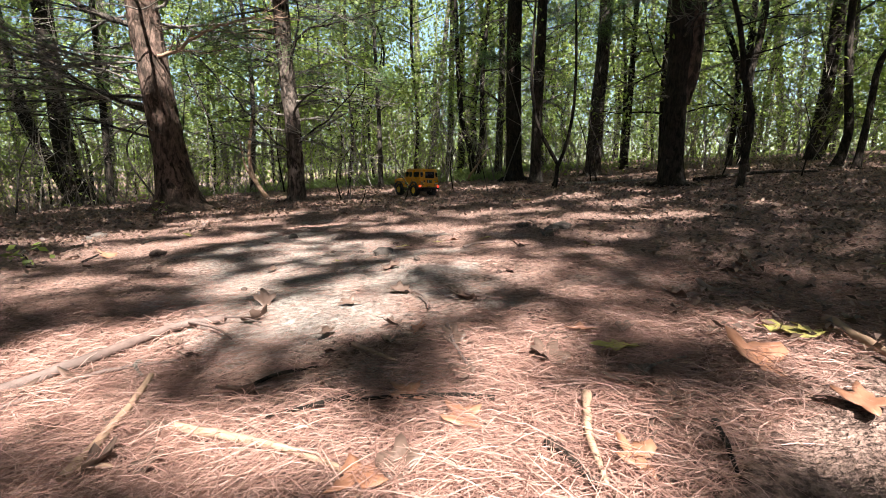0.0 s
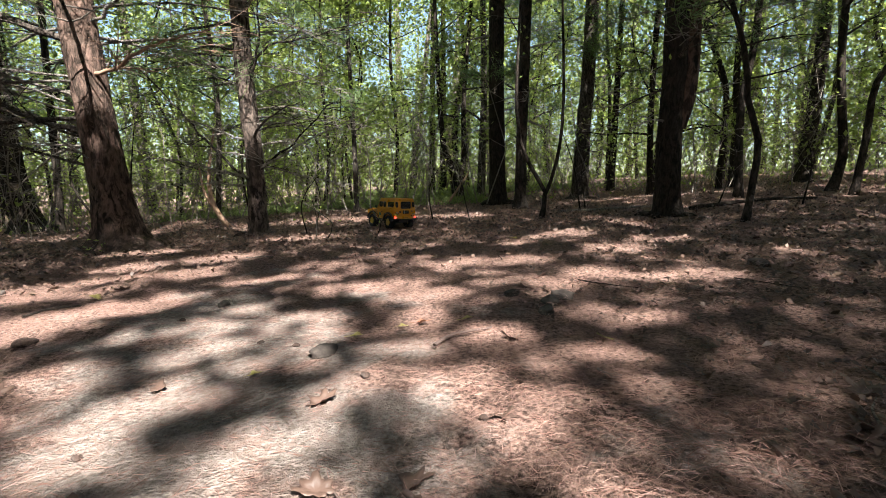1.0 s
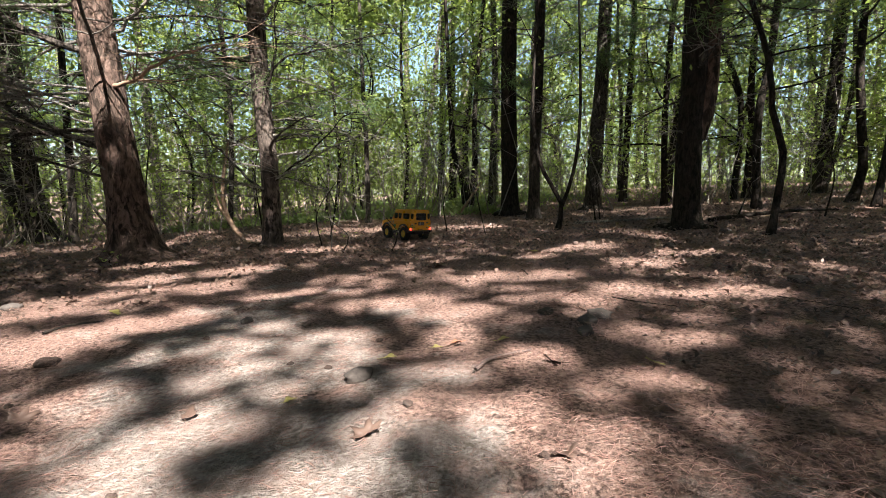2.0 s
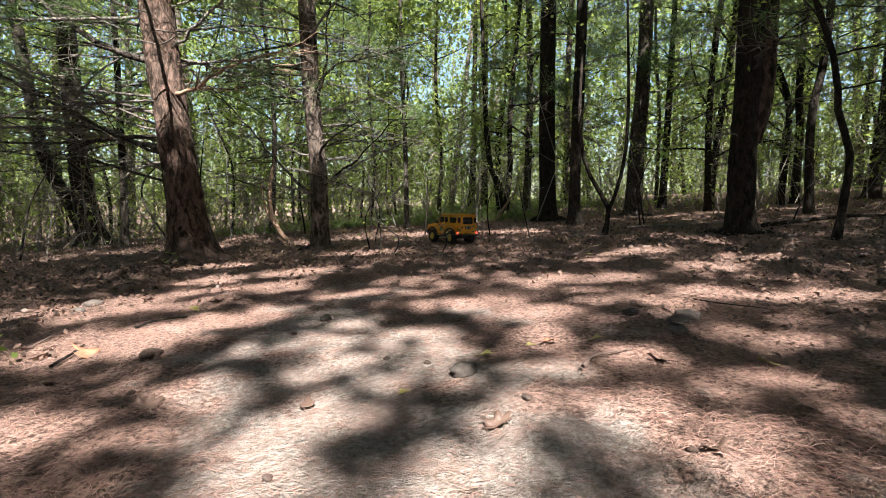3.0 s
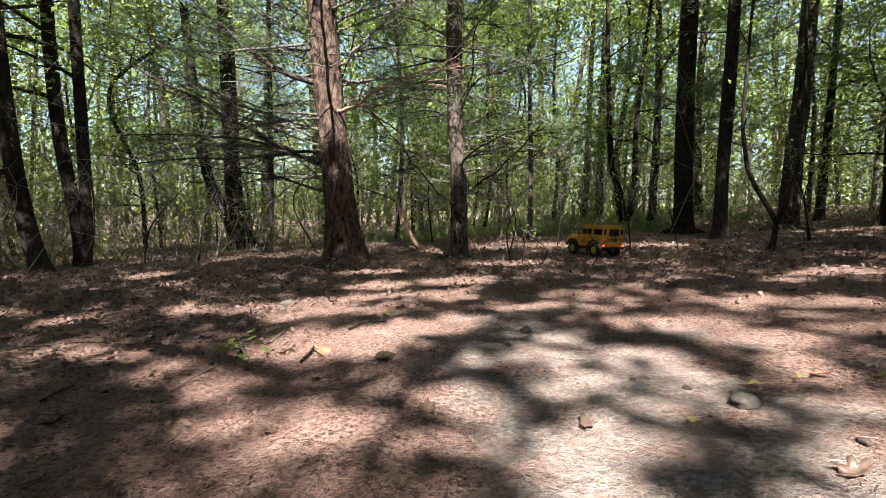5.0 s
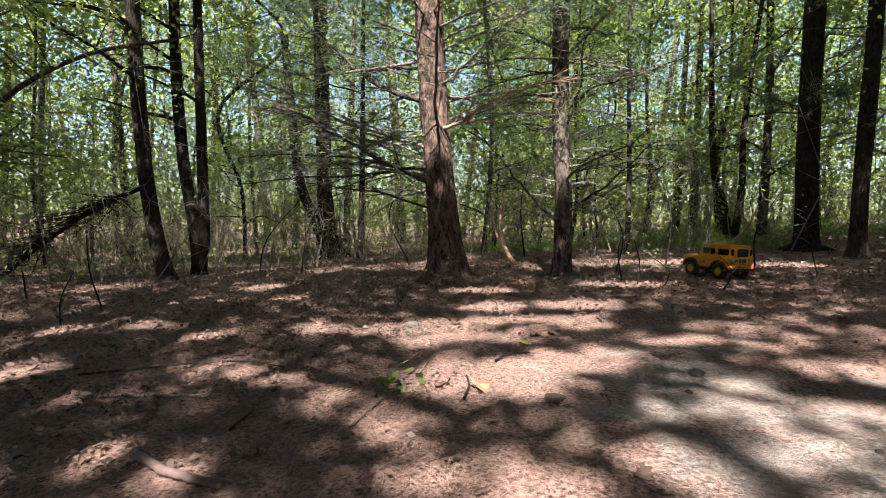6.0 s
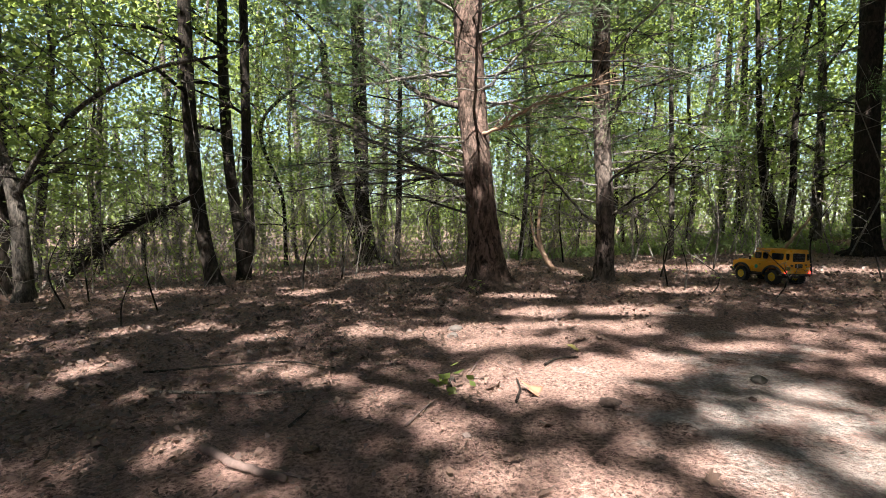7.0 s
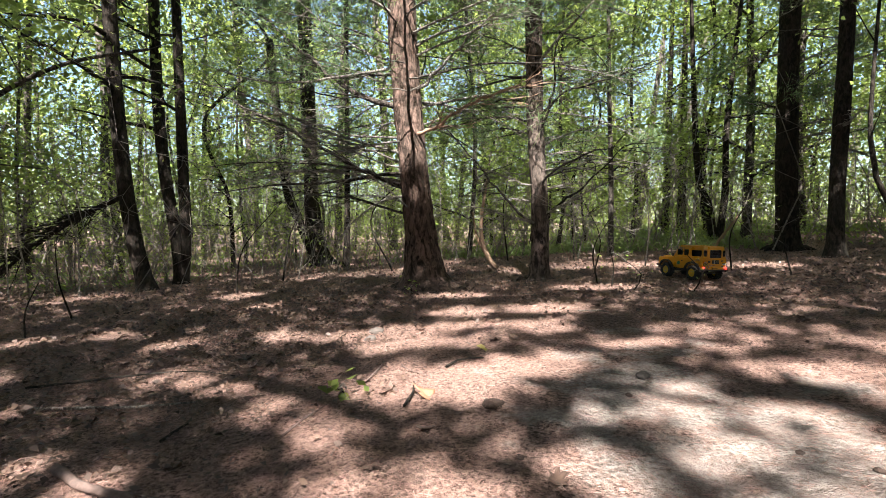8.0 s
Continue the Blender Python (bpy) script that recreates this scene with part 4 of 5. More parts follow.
def dead_leaf_mesh(rng, lobes, mat, curl=0.35, length=0.07):
    """A curled dry leaf with a wavy, lobed rim, a midrib and some thickness."""
    n = 22
    t = np.linspace(0, 2 * np.pi, n, endpoint=False)
    r = (0.42 + 0.13 * np.cos(lobes * t) + 0.05 * rng.normal(size=n)) * length
    x, y = r * np.cos(t) * 1.25, r * np.sin(t) * 0.8
    k = curl / length
    rim = np.stack([x, y, k * y**2 * 1.6 + k * x**2 * 0.6 * rng.uniform(-0.3, 1) + rng.normal(size=n) * length * 0.035], -1)
    inner = rim * np.array([0.5, 0.5, 0.35])
    mid = np.array([[0, 0, -0.004 * length / 0.07]])
    top = np.concatenate([rim, inner, mid])
    v = np.concatenate([top, top - np.array([0, 0, 0.0009])])
    m = len(top)
    j = np.arange(n)
    j2 = (j + 1) % n
    f = [(int(a), int(b), int(b + n), int(a + n)) for a, b in zip(j, j2)] + [(int(a + n), int(b + n), 2 * n) for a, b in zip(j, j2)]
    f += [tuple(i + m for i in reversed(q)) for q in f] + [(int(b), int(a), int(a + m), int(b + m)) for a, b in zip(j, j2)]
    me = bpy.data.meshes.new("fallen_leaf")
    me.from_pydata(v.tolist(), [], f)
    me.polygons.foreach_set("use_smooth", np.ones(len(me.polygons), bool))
    me.materials.append(mat)
    return me


def lay(name, me, x, y, turn, label, category, group="", tilt=(0, 0), lift=0.004, size=1.0):
    ob = new(name, me)
    ob.matrix_basis = pose(x, y, float(floor_z(x, y)) + lift, tilt[0], tilt[1], turn) @ Matrix.Diagonal((size, size, size, 1))
    return tagged(ob, label, category, group)


def build_leaves():
    rng = np.random.default_rng(71)
    brown = [dead_leaf_mesh(rng, k, M_DEADLEAF, 0.25 + 0.1 * k, 0.075) for k in (3, 5, 6, 7, 4)]
    for k in range(230):
        d = 0.45 + 3.4 * rng.random() ** 1.3
        a = rng.uniform(-1.15, 0.8)
        x, y = -0.2 + d * math.sin(a), d * math.cos(a)
        if bareness(x, y) > 0.15 and rng.random() < 0.9:
            continue
        lay("fallen_leaf", brown[k % 5], x, y, rng.uniform(0, 360), "curled dry brown leaf lying on pine needles", "leaf", "dry leaves on the floor", (rng.normal() * 14, rng.normal() * 14), 0.005, rng.uniform(0.35, 0.8))
    for k in range(34):
        x, y = rng.uniform(-0.5, 0.65), rng.uniform(0.33, 0.95)
        lay("fallen_leaf", brown[k % 5], x, y, rng.uniform(0, 360), "curled dry brown leaf lying on pine needles", "leaf", "dry leaves on the floor", (rng.normal() * 16, rng.normal() * 16), 0.008, rng.uniform(0.35, 0.75))
    # leaves that stand out by their colour
    yellow = [dead_leaf_mesh(rng, 5, M_LEAF_YELLOW, 0.3, 0.085), dead_leaf_mesh(rng, 3, M_LEAF_YELLOW, 0.2, 0.055)]
    rust = dead_leaf_mesh(rng, 4, M_LEAF_RUST, 0.3, 0.06)
    for x, y, k, s in [(0.22, 0.559, 0, 0.6), (0.445, 0.579, 0, 0.7), (0.475, 0.577, 0, 0.6), (-0.127, 1.474, 1, 0.65), (0.144, 1.549, 1, 0.6), (-0.294, 1.274, 1, 0.5), (-1.167, 2.10, 1, 0.8), (-0.017, 1.528, 1, 0.5), (0.437, 1.368, 1, 0.7), (0.56, 3.09, 1, 1.2)]:
        lay("fallen_leaf", yellow[k], x, y, rng.uniform(0, 360), "yellow-green fallen leaf lying on brown litter", "leaf", "coloured leaves on the floor", (rng.normal() * 8, rng.normal() * 8), 0.010, s)
    for x, y, s in [(0.197, 0.628, 0.6), (-0.038, 0.675, 0.45), (0.03, 1.55, 0.7), (-1.18, 1.61, 1.2), (0.02, 0.426, 0.8), (-0.067, 0.340, 0.8), (0.362, 0.512, 1.2), (0.401, 0.409, 0.9), (0.157, 0.347, 0.6), (-0.04, 0.483, 0.7)]:
        lay("fallen_leaf", rust, x, y, rng.uniform(0, 360), "rust-red dry leaf lying on pine needles", "leaf", "coloured leaves on the floor", (rng.normal() * 10, rng.normal() * 10), 0.010, s)
    # the rest of the leaf litter, thick under the trees
    n = 80000
    d = 0.9 + 11 * rng.random(n) ** 1.4
    a = rng.uniform(-1.25, 1.1, n)
    x, y = -0.3 + d * np.sin(a), d * np.cos(a)
    keep = rng.random(n) > bareness(x, y) * 2.0 + 0.85 * np.clip(1.2 - np.maximum(np.maximum(x * 1.2 - 0.3, (y - 2.2) * 0.9), (-x - 1.25) * 1.4), 0, 1)
    x, y = x[keep], y[keep]
    c = np.stack([x, y, floor_z(x, y) + 0.006 + rng.random(len(x)) * 0.012], -1)
    v, f = leaf_quads(c, rng.uniform(0.010, 0.030, len(c)) * np.clip(0.45 + 0.2 * np.hypot(x, y), 0.7, 1.25), rng, 0.74, 0.5, 0.6)
    tagged(new("leaf_litter", raw_mesh("leaf_litter", v, f, M_DEADLEAF)), "dark brown dry leaves strewn under the trees", "leaf litter", kind="stuff")


build_leaves()


def stick(points, radius, seed, mat, label, end=0.5, forks=()):
    """A crooked stick lying on the floor, with knots and broken ends."""
    rng = np.random.default_rng(seed)
    pts = [(x, y, float(floor_z(x, y)) + radius * 0.6 + 0.0045 + h) for x, y, h in points]
    line = curve(pts, 0.015)
    line = line + rng.normal(size=line.shape) * radius * 0.10
    s = Soup().tube(line, radius * np.linspace(1, end, len(line)) * (1 + 0.12 * rng.random(len(line))), 9)
    for p, q, r in forks:
        a = (p[0], p[1], float(floor_z(p[0], p[1])) + r + p[2])
        b = (q[0], q[1], float(floor_z(q[0], q[1])) + r + q[2])
        s.tube(curve([a, ((a[0] + b[0]) / 2 + 0.01, (a[1] + b[1]) / 2, (a[2] + b[2]) / 2 + 0.004), b], 0.02), r * np.linspace(1, 0.5, len(curve([a, ((a[0] + b[0]) / 2 + 0.01, (a[1] + b[1]) / 2, (a[2] + b[2]) / 2 + 0.004), b], 0.02))), 5)
    return tagged(new("stick", s.mesh("stick", mat)), label, "stick")


def build_sticks():
    stick([(-0.62, 0.43, 0), (-0.54, 0.53, 0), (-0.51, 0.59, 0.004), (-0.48, 0.645, 0.006), (-0.455, 0.72, 0.004), (-0.435, 0.76, 0), (-0.375, 0.768, 0)], 0.0085, 1, M_STICK, "long grey-brown stick lying on pine needles", 0.7,
          [((-0.43, 0.755, 0.010), (-0.32, 0.67, 0.006), 0.003), ((-0.40, 0.77, 0.010), (-0.30, 0.735, 0.006), 0.0025)])
    stick([(-0.56, 0.40, 0), (-0.50, 0.48, 0), (-0.47, 0.555, 0.002), (-0.42, 0.59, 0.002), (-0.36, 0.606, 0)], 0.004, 2, M_STICK, "thin brown twig lying beside a stick")
    stick([(-0.323, 0.355, 0), (-0.329, 0.402, 0.002), (-0.346, 0.488, 0.006), (-0.354, 0.53, 0.014)], 0.0045, 3, M_WOOD_PALE, "pale bare twig half buried in needles", 0.7, [((-0.316, 0.364, 0.006), (-0.285, 0.365, 0.004), 0.003)])
    stick([(-0.268, 0.431, 0), (-0.189, 0.402, 0.002), (-0.134, 0.379, 0.002), (-0.075, 0.345, 0)], 0.0050, 4, M_WOOD_PALE, "pale peeled twig lying on needles")
    stick([(0.151, 0.455, 0), (0.137, 0.41, 0.002), (0.129, 0.37, 0.003), (0.124, 0.315, 0)], 0.0050, 5, M_WOOD_PALE, "short pale stick lying on needles")
    stick([(0.535, 0.62, 0), (0.512, 0.55, 0.002), (0.508, 0.48, 0)], 0.0078, 6, M_WOOD_PALE, "thick pale stick lying on brown litter")
    stick([(-0.129, 0.633, 0), (-0.062, 0.572, 0)], 0.0035, 7, M_WOOD_PALE, "short pale twig on pine needles")
    stick([(0.09, 0.375, 0), (0.106, 0.35, 0), (0.116, 0.31, 0)], 0.005, 13, M_BARK_DARK_SHADED, "short dark stick lying on needles")
    stick([(0.25, 0.395, 0), (0.24, 0.36, 0.002), (0.228, 0.325, 0)], 0.003, 14, M_BARK_DARK_SHADED, "thin dark twig lying on needles")
    stick([(-1.76, 1.03, 0), (-1.66, 1.005, 0.002), (-1.60, 1.0, 0.004), (-1.50, 1.005, 0)], 0.0095, 8, M_STICK, "weathered forked branch lying on the litter", 0.75,
          [((-1.60, 1.0, 0.008), (-1.46, 1.03, 0.0), 0.004), ((-1.7, 1.015, 0.006), (-1.80, 1.05, 0.0), 0.004)])
    stick([(-2.5, 1.35, 0), (-2.15, 1.62, 0.01), (-1.9, 1.65, 0)], 0.004, 15, M_BARK_DARK_SHADED, "thin dark fallen branch on leaf litter")
    stick([(-2.3, 1.25, 0), (-2.0, 1.35, 0.005), (-1.8, 1.42, 0)], 0.005, 16, M_TWIG, "thin grey fallen branch on leaf litter")
    stick([(2.3, 4.3, 0), (3.0, 4.4, 0.03), (3.7, 4.65, 0)], 0.018, 9, M_BARK_DARK_SHADED, "fallen dark branch lying on leaf litter")
    stick([(1.3, 4.75, 0), (1.9, 4.7, 0.01), (2.4, 4.8, 0)], 0.012, 10, M_TWIG, "fallen grey branch near the pines")
    stick([(0.35, 7.0, 0), (0.50, 7.05, 0.2), (0.66, 7.1, 0.42)], 0.02, 11, M_WOOD_PALE, "pale broken log leaning on a stump")
    rng = np.random.default_rng(12)
    for k in range(46):
        d, a = 0.5 + 3.8 * rng.random(), rng.uniform(-1.15, 0.85)
        x, y, t, h = -0.2 + d * math.sin(a), d * math.cos(a), rng.uniform(0, 6.28), rng.uniform(0.03, 0.10)
        stick([(x, y, 0), (x + h * math.cos(t) * 0.6, y + h * math.sin(t), 0.004), (x + 2 * h * math.cos(t), y + 2 * h * math.sin(t), 0)], rng.uniform(0.0018, 0.0045), 100 + k,
              (M_TWIG, M_STICK, M_BARK_DARK_SHADED)[k % 3], "small dry twig lying on the floor")["group"] = "twigs on the floor"


build_sticks()


def stone_mesh(rng, mat):
    bm = bmesh.new()
    bmesh.ops.create_icosphere(bm, subdivisions=3, radius=1.0)
    off = Vector(rng.normal(size=3) * 5)
    for v in bm.verts:
        k = 1 + 0.35 * noise.noise(v.co * 1.3 + off) + 0.12 * noise.noise(v.co * 4 + off)
        v.co = Vector((v.co.x * 1.25, v.co.y * 0.9, v.co.z * 0.6)) * k
    me = bpy.data.meshes.new("stone")
    bm.to_mesh(me)
    bm.free()
    me.polygons.foreach_set("use_smooth", np.ones(len(me.polygons), bool))
    me.materials.append(mat)
    return me


def build_stones():
    rng = np.random.default_rng(81)
    shapes = [stone_mesh(rng, M_STONE) for _ in range(3)]
    cones = stone_mesh(rng, plain("cone_scales", (0.075, 0.05, 0.04), 0.9, 0, 0.2, 0.5, 3.0, 0.1))
    for x, y, s in [(-0.18, 1.37, 0.026), (0.39, 1.65, 0.026), (-1.75, 2.34, 0.03), (-1.70, 2.20, 0.025), (1.2, 1.95, 0.03), (-0.62, 1.9, 0.02), (0.36, 1.58, 0.022), (1.3, 3.0, 0.03), (2.0, 3.6, 0.03), (0.30, 1.75, 0.02), (0.44, 1.70, 0.028)]:
        lay("stone", shapes[int(x * 10) % 3], x, y, x * 700, "rough grey stone half sunk in the soil", "stone", "stones on the floor", (0, 0), s * 0.2, s)
    # pine cones; the first, largest one stands in for a brown log chunk
    for x, y, s in [(-0.98, 1.57, 0.023), (-0.07, 1.22, 0.009), (-0.26, 1.45, 0.009), (-0.36, 1.50, 0.008), (-0.17, 1.66, 0.009), (-0.66, 1.72, 0.009), (0.13, 1.05, 0.007), (-0.86, 1.33, 0.008), (-0.45, 1.02, 0.007)]:
        lay("pine_cone", cones, x, y, x * 900, "small weathered brown woody lump on bare soil", "pine cone", "cones on the floor", (0, 0), s * 0.35, s)


build_stones()


def seedling(x, y, h, seed, leaves, label, leaf=0.03):
    rng = np.random.default_rng(seed)
    root = tagged(new("seedling"), label, "seedling")
    root.location = (x, y, float(floor_z(x, y)) - 0.005)
    s = Soup()
    line = curve([(0, 0, 0), (rng.normal() * 0.1 * h, rng.normal() * 0.1 * h, h * 0.5), (rng.normal() * 0.2 * h, rng.normal() * 0.2 * h, h)], 0.05)
    s.tube(line, np.linspace(0.0035 + 0.006 * h, 0.002, len(line)), 5)
    child("stem", s.mesh("stem", M_BARK_DARK_SHADED), root)
    tips = [line[-1]]
    for _ in range(5):
        tw = Soup()
        k = rng.integers(len(line) // 3, len(line))
        tips += dead_limb(tw, rng, line[k], rng.uniform(0, 6.28), h * rng.uniform(0.2, 0.45), 0.0022, 0.8, 2, 0.0, 1)
        child("twig", tw.mesh("twig", M_TWIG), root)
    if leaves:
        c = crown_points(np.array(tips), max(1, leaves // len(tips)), 0.03 + 0.05 * h, rng)
        v, f = leaf_quads(c, rng.uniform(0.7, 1.2, len(c)) * leaf, rng, 0.7)
        child("leaves", raw_mesh("leaves", v, f, M_LEAF), root)
    return root


def build_seedlings():
    seedling(-1.40, 1.53, 0.05, 1, 9, "low sprig of bright green leaves in the litter", 0.04)
    for k, (x, y, h) in enumerate([(-0.75, 3.75, 0.3), (-0.62, 3.5, 0.22), (-0.30, 3.5, 0.25), (-0.85, 3.9, 0.5), (-3.57, 3.3, 0.75), (-3.88, 4.21, 1.0), (-3.6, 1.9, 0.3), (-3.9, 2.3, 0.5), (-4.6, 2.1, 0.55), (-4.9, 2.4, 0.6),
                                   (-2.05, 3.38, 0.08), (0.42, 4.35, 0.45), (0.1, 4.6, 0.6), (-0.5, 4.9, 0.8), (2.6, 4.4, 0.7), (3.2, 4.2, 0.7), (1.7, 5.2, 0.9), (1.55, 4.9, 0.8), (-2.6, 4.6, 1.1), (-3.0, 4.9, 1.3), (-1.9, 5.6, 1.2), (-0.9, 4.4, 0.6)]):
        seedling(x, y, h, 200 + k, 8 if h > 0.1 else 14, "thin bare seedling with a few leaves")["group"] = "seedlings under the trees"
    seedling(0.92, 0.86, 0.16, 400, 12, "young green shoot with broad leaves", 0.07)
    # the pale bent dead sapling beside the slim pine
    root = tagged(new("dead_sapling"), "pale barkless dead sapling leaning in two forks", "sapling")
    root.location = (-1.93, 4.9, float(gz(-1.93, 4.9)) - 0.02)
    s = Soup().tube(curve([(0.12, 0, 0), (0.02, 0, 0.12), (-0.06, 0, 0.3), (-0.07, 0, 0.55), (-0.02, 0.05, 0.95)], 0.03), np.linspace(0.028, 0.010, len(curve([(0.12, 0, 0), (0.02, 0, 0.12), (-0.06, 0, 0.3), (-0.07, 0, 0.55), (-0.02, 0.05, 0.95)], 0.03))), 8)
    child("stem", s.mesh("stem", M_WOOD_PALE), root)
    s = Soup().tube(curve([(-0.03, 0, 0.2), (-0.12, 0, 0.36), (-0.16, 0, 0.6)], 0.03), np.linspace(0.018, 0.007, len(curve([(-0.03, 0, 0.2), (-0.12, 0, 0.36), (-0.16, 0, 0.6)], 0.03))), 7)
    child("fork", s.mesh("fork", M_WOOD_PALE), root)
    # a broken, brushy conifer top hanging from the dark trunk
    rng = np.random.default_rng(91)
    root = tagged(new("fallen_bough"), "dead brushy bough broken off and leaning on a trunk", "bough")
    x0, y0 = -5.32, 3.58
    root.location = (x0, y0, float(gz(x0, y0)))
    main = curve([(0.0, 0.0, 0.92), (-0.5, -0.15, 0.70), (-1.1, -0.3, 0.32), (-1.5, -0.4, 0.02)], 0.06)
    child("limb", Soup().tube(main, np.linspace(0.026, 0.010, len(main)), 7).mesh("limb", M_BARK_DARK_SHADED), root)
    s = Soup()
    for _ in range(95):
        k = rng.integers(2, len(main))
        dead_limb(s, rng, main[k], math.pi + 0.3 + rng.normal() * 0.6, rng.uniform(0.3, 0.8), 0.006, rng.uniform(-0.8, 0.0), 5, 0.15)
    child("brush", s.mesh("brush", M_BARK_DARK_SHADED), root)


build_seedlings()


def build_undergrowth():
    rng = np.random.default_rng(95)
    # green herbs and grass where the sun reaches the floor behind the pines
    n = 90000
    d, a = 5.6 + 16 * rng.random(n) ** 1.3, rng.uniform(-1.3, 1.15, n)
    x, y = d * np.sin(a), d * np.cos(a)
    keep = (rng.random(n) < 0.12 + 0.55 * (np.sin(0.9 * x + 0.5) * np.sin(0.7 * y) > -0.1) + 0.8 * (np.abs(x + 0.3) < 2.0)) & (d > 6.9) & ((d > 9) | (x < 1.0)) & ((np.abs(x) < 2.6 + 0.1 * d) | (rng.random(n) < 0.12))
    x, y = x[keep], y[keep]
    h = rng.uniform(0.02, 0.12, len(x))
    p = np.stack([x, y, floor_z(x, y)], -1)
    tip = p + np.stack([rng.normal(size=len(x)) * 0.06, rng.normal(size=len(x)) * 0.06, h], -1)
    v, f = strand_quads(p, tip, 0.012, rng)
    v2, f2 = leaf_quads(tip[::2], rng.uniform(0.03, 0.07, len(tip[::2])), rng, 0.7)
    me = raw_mesh("undergrowth", np.concatenate([v, v2]), np.concatenate([f, f2 + len(v)]), M_GRASS)
    tagged(new("undergrowth", me), "low green grass and herbs under the far trees", "undergrowth", kind="stuff")
    # leafy low shrubs further back
    n = 2100
    d, a = 6.8 + 13 * rng.random(n), rng.uniform(-1.35, 1.15, n)
    c = np.stack([d * np.sin(a), d * np.cos(a), 0.15 + 2.1 * rng.random(n) ** 1.3], -1)
    c = np.repeat(c, 34, 0) + rng.normal(size=(n * 34, 3)) * np.array([0.24, 0.24, 0.13])
    c[:, 2] = np.maximum(c[:, 2], 0.03) + gz(c[:, 0], c[:, 1])
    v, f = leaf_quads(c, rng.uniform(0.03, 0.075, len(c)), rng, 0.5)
    tagged(new("shrub_leaves", raw_mesh("shrub_leaves", v, f, M_LEAF_FAR_BRIGHT)), "pale green leaves of low shrubs between trunks", "shrubs", kind="stuff")
    # thin bare brush between the trunks
    s = Soup()
    for _ in range(1300):
        d, a = 5.8 + 13 * rng.random() ** 1.1, rng.uniform(-1.3, 1.1)
        x, y = d * math.sin(a), d * math.cos(a)
        if d < 6.5 and x > -1.0:
            continue
        z, h = float(gz(x, y)), rng.uniform(0.5, 2.2)
        b = np.cumsum(rng.normal(size=(3, 3)) * 0.12 * h, 0)
        b[:, 2] = (h * 0.35, h * 0.7, h)
        pts = np.array([(x, y, z), *((x, y, z) + b)])
        s.tube(pts, np.linspace(rng.uniform(0.004, 0.010), 0.0025, 4), 4)
        for _ in range(7):
            k = rng.integers(1, 4)
            e = pts[k] + rng.normal(size=3) * np.array([0.20, 0.20, 0.16]) * h
            s.tube([pts[k], (pts[k] + e) / 2 + rng.normal(size=3) * 0.03, e], [0.004, 0.003, 0.002], 3)
    tagged(new("brushwood", s.mesh("brushwood", M_TWIG)), "tangle of thin grey bare saplings and twigs", "brushwood", kind="stuff")


build_undergrowth()

# ---- the toy off-road car ----
M_YELLOW = plain("yellow_paint", (0.56, 0.25, 0.012), 0.32, 0.0, 0.5, 0.07, 90)
M_BLACK = plain("black_plastic", (0.016, 0.016, 0.017), 0.5, 0, 0.4, 0.25, 140, 0.0006)
M_RUBBER = plain("tyre_rubber", (0.02, 0.0195, 0.019), 0.85, 0, 0.25, 0.4, 90, 0.0008)
M_PANE = plain("dark_window", (0.010, 0.011, 0.012), 0.06, 0, 0.6, 0.1, 40)
M_STEEL = plain("grey_metal", (0.32, 0.32, 0.33), 0.35, 0.9, 0.5, 0.15, 80)
M_RED = emitting("lit_tail_lamp", (0.9, 0.03, 0.02), 2.2)
M_AMBER = plain("amber_lens", (0.55, 0.17, 0.01), 0.12, 0, 0.6, 0.05, 50)
M_CLEAR = plain("clear_lens", (0.62, 0.60, 0.55), 0.12, 0.2, 0.6, 0.06, 50)
M_HEAD = emitting("lit_head_lamp", (0.85, 0.92, 1.0), 5.0)
M_DECAL = plain("lemon_decal", (0.55, 0.42, 0.04), 0.4, 0, 0.4, 0.05, 60)
M_DECAL_BLUE = plain("blue_decal", (0.05, 0.22, 0.55), 0.4, 0, 0.4, 0.05, 60)
M_DECAL_GREEN = plain("green_decal", (0.02, 0.16, 0.09), 0.4, 0, 0.4, 0.05, 60)
M_RIM = plain("rim_yellow", (0.55, 0.36, 0.03), 0.4, 0, 0.4, 0.1, 60)


def box(x0, x1, y0, y1, z0, z1, bevel=0.003, top=1.0, seg=2):
    """A block with rounded edges; top narrows its upper face in x."""
    bm = bmesh.new()
    bmesh.ops.create_cube(bm, size=1.0)
    for v in bm.verts:
        k = top if v.co.z > 0 else 1.0
        v.co = Vector(((x0 + x1) / 2 + v.co.x * (x1 - x0) * k, (y0 + y1) / 2 + v.co.y * (y1 - y0), (z0 + z1) / 2 + v.co.z * (z1 - z0)))
    if bevel:
        bmesh.ops.bevel(bm, geom=bm.edges[:], offset=bevel, segments=seg, affect="EDGES", clamp_overlap=True)
    return bm


def disc(centre, axis, radius, depth, seg=20, bevel=0.0):
    bm = bmesh.new()
    bmesh.ops.create_cone(bm, cap_ends=True, segments=seg, radius1=radius, radius2=radius * (0.82 if bevel else 1.0), depth=depth)
    turn = Vector((0, 0, 1)).rotation_difference(Vector(axis)).to_matrix().to_4x4()
    bmesh.ops.transform(bm, matrix=Matrix.Translation(centre) @ turn, verts=bm.verts)
    return bm


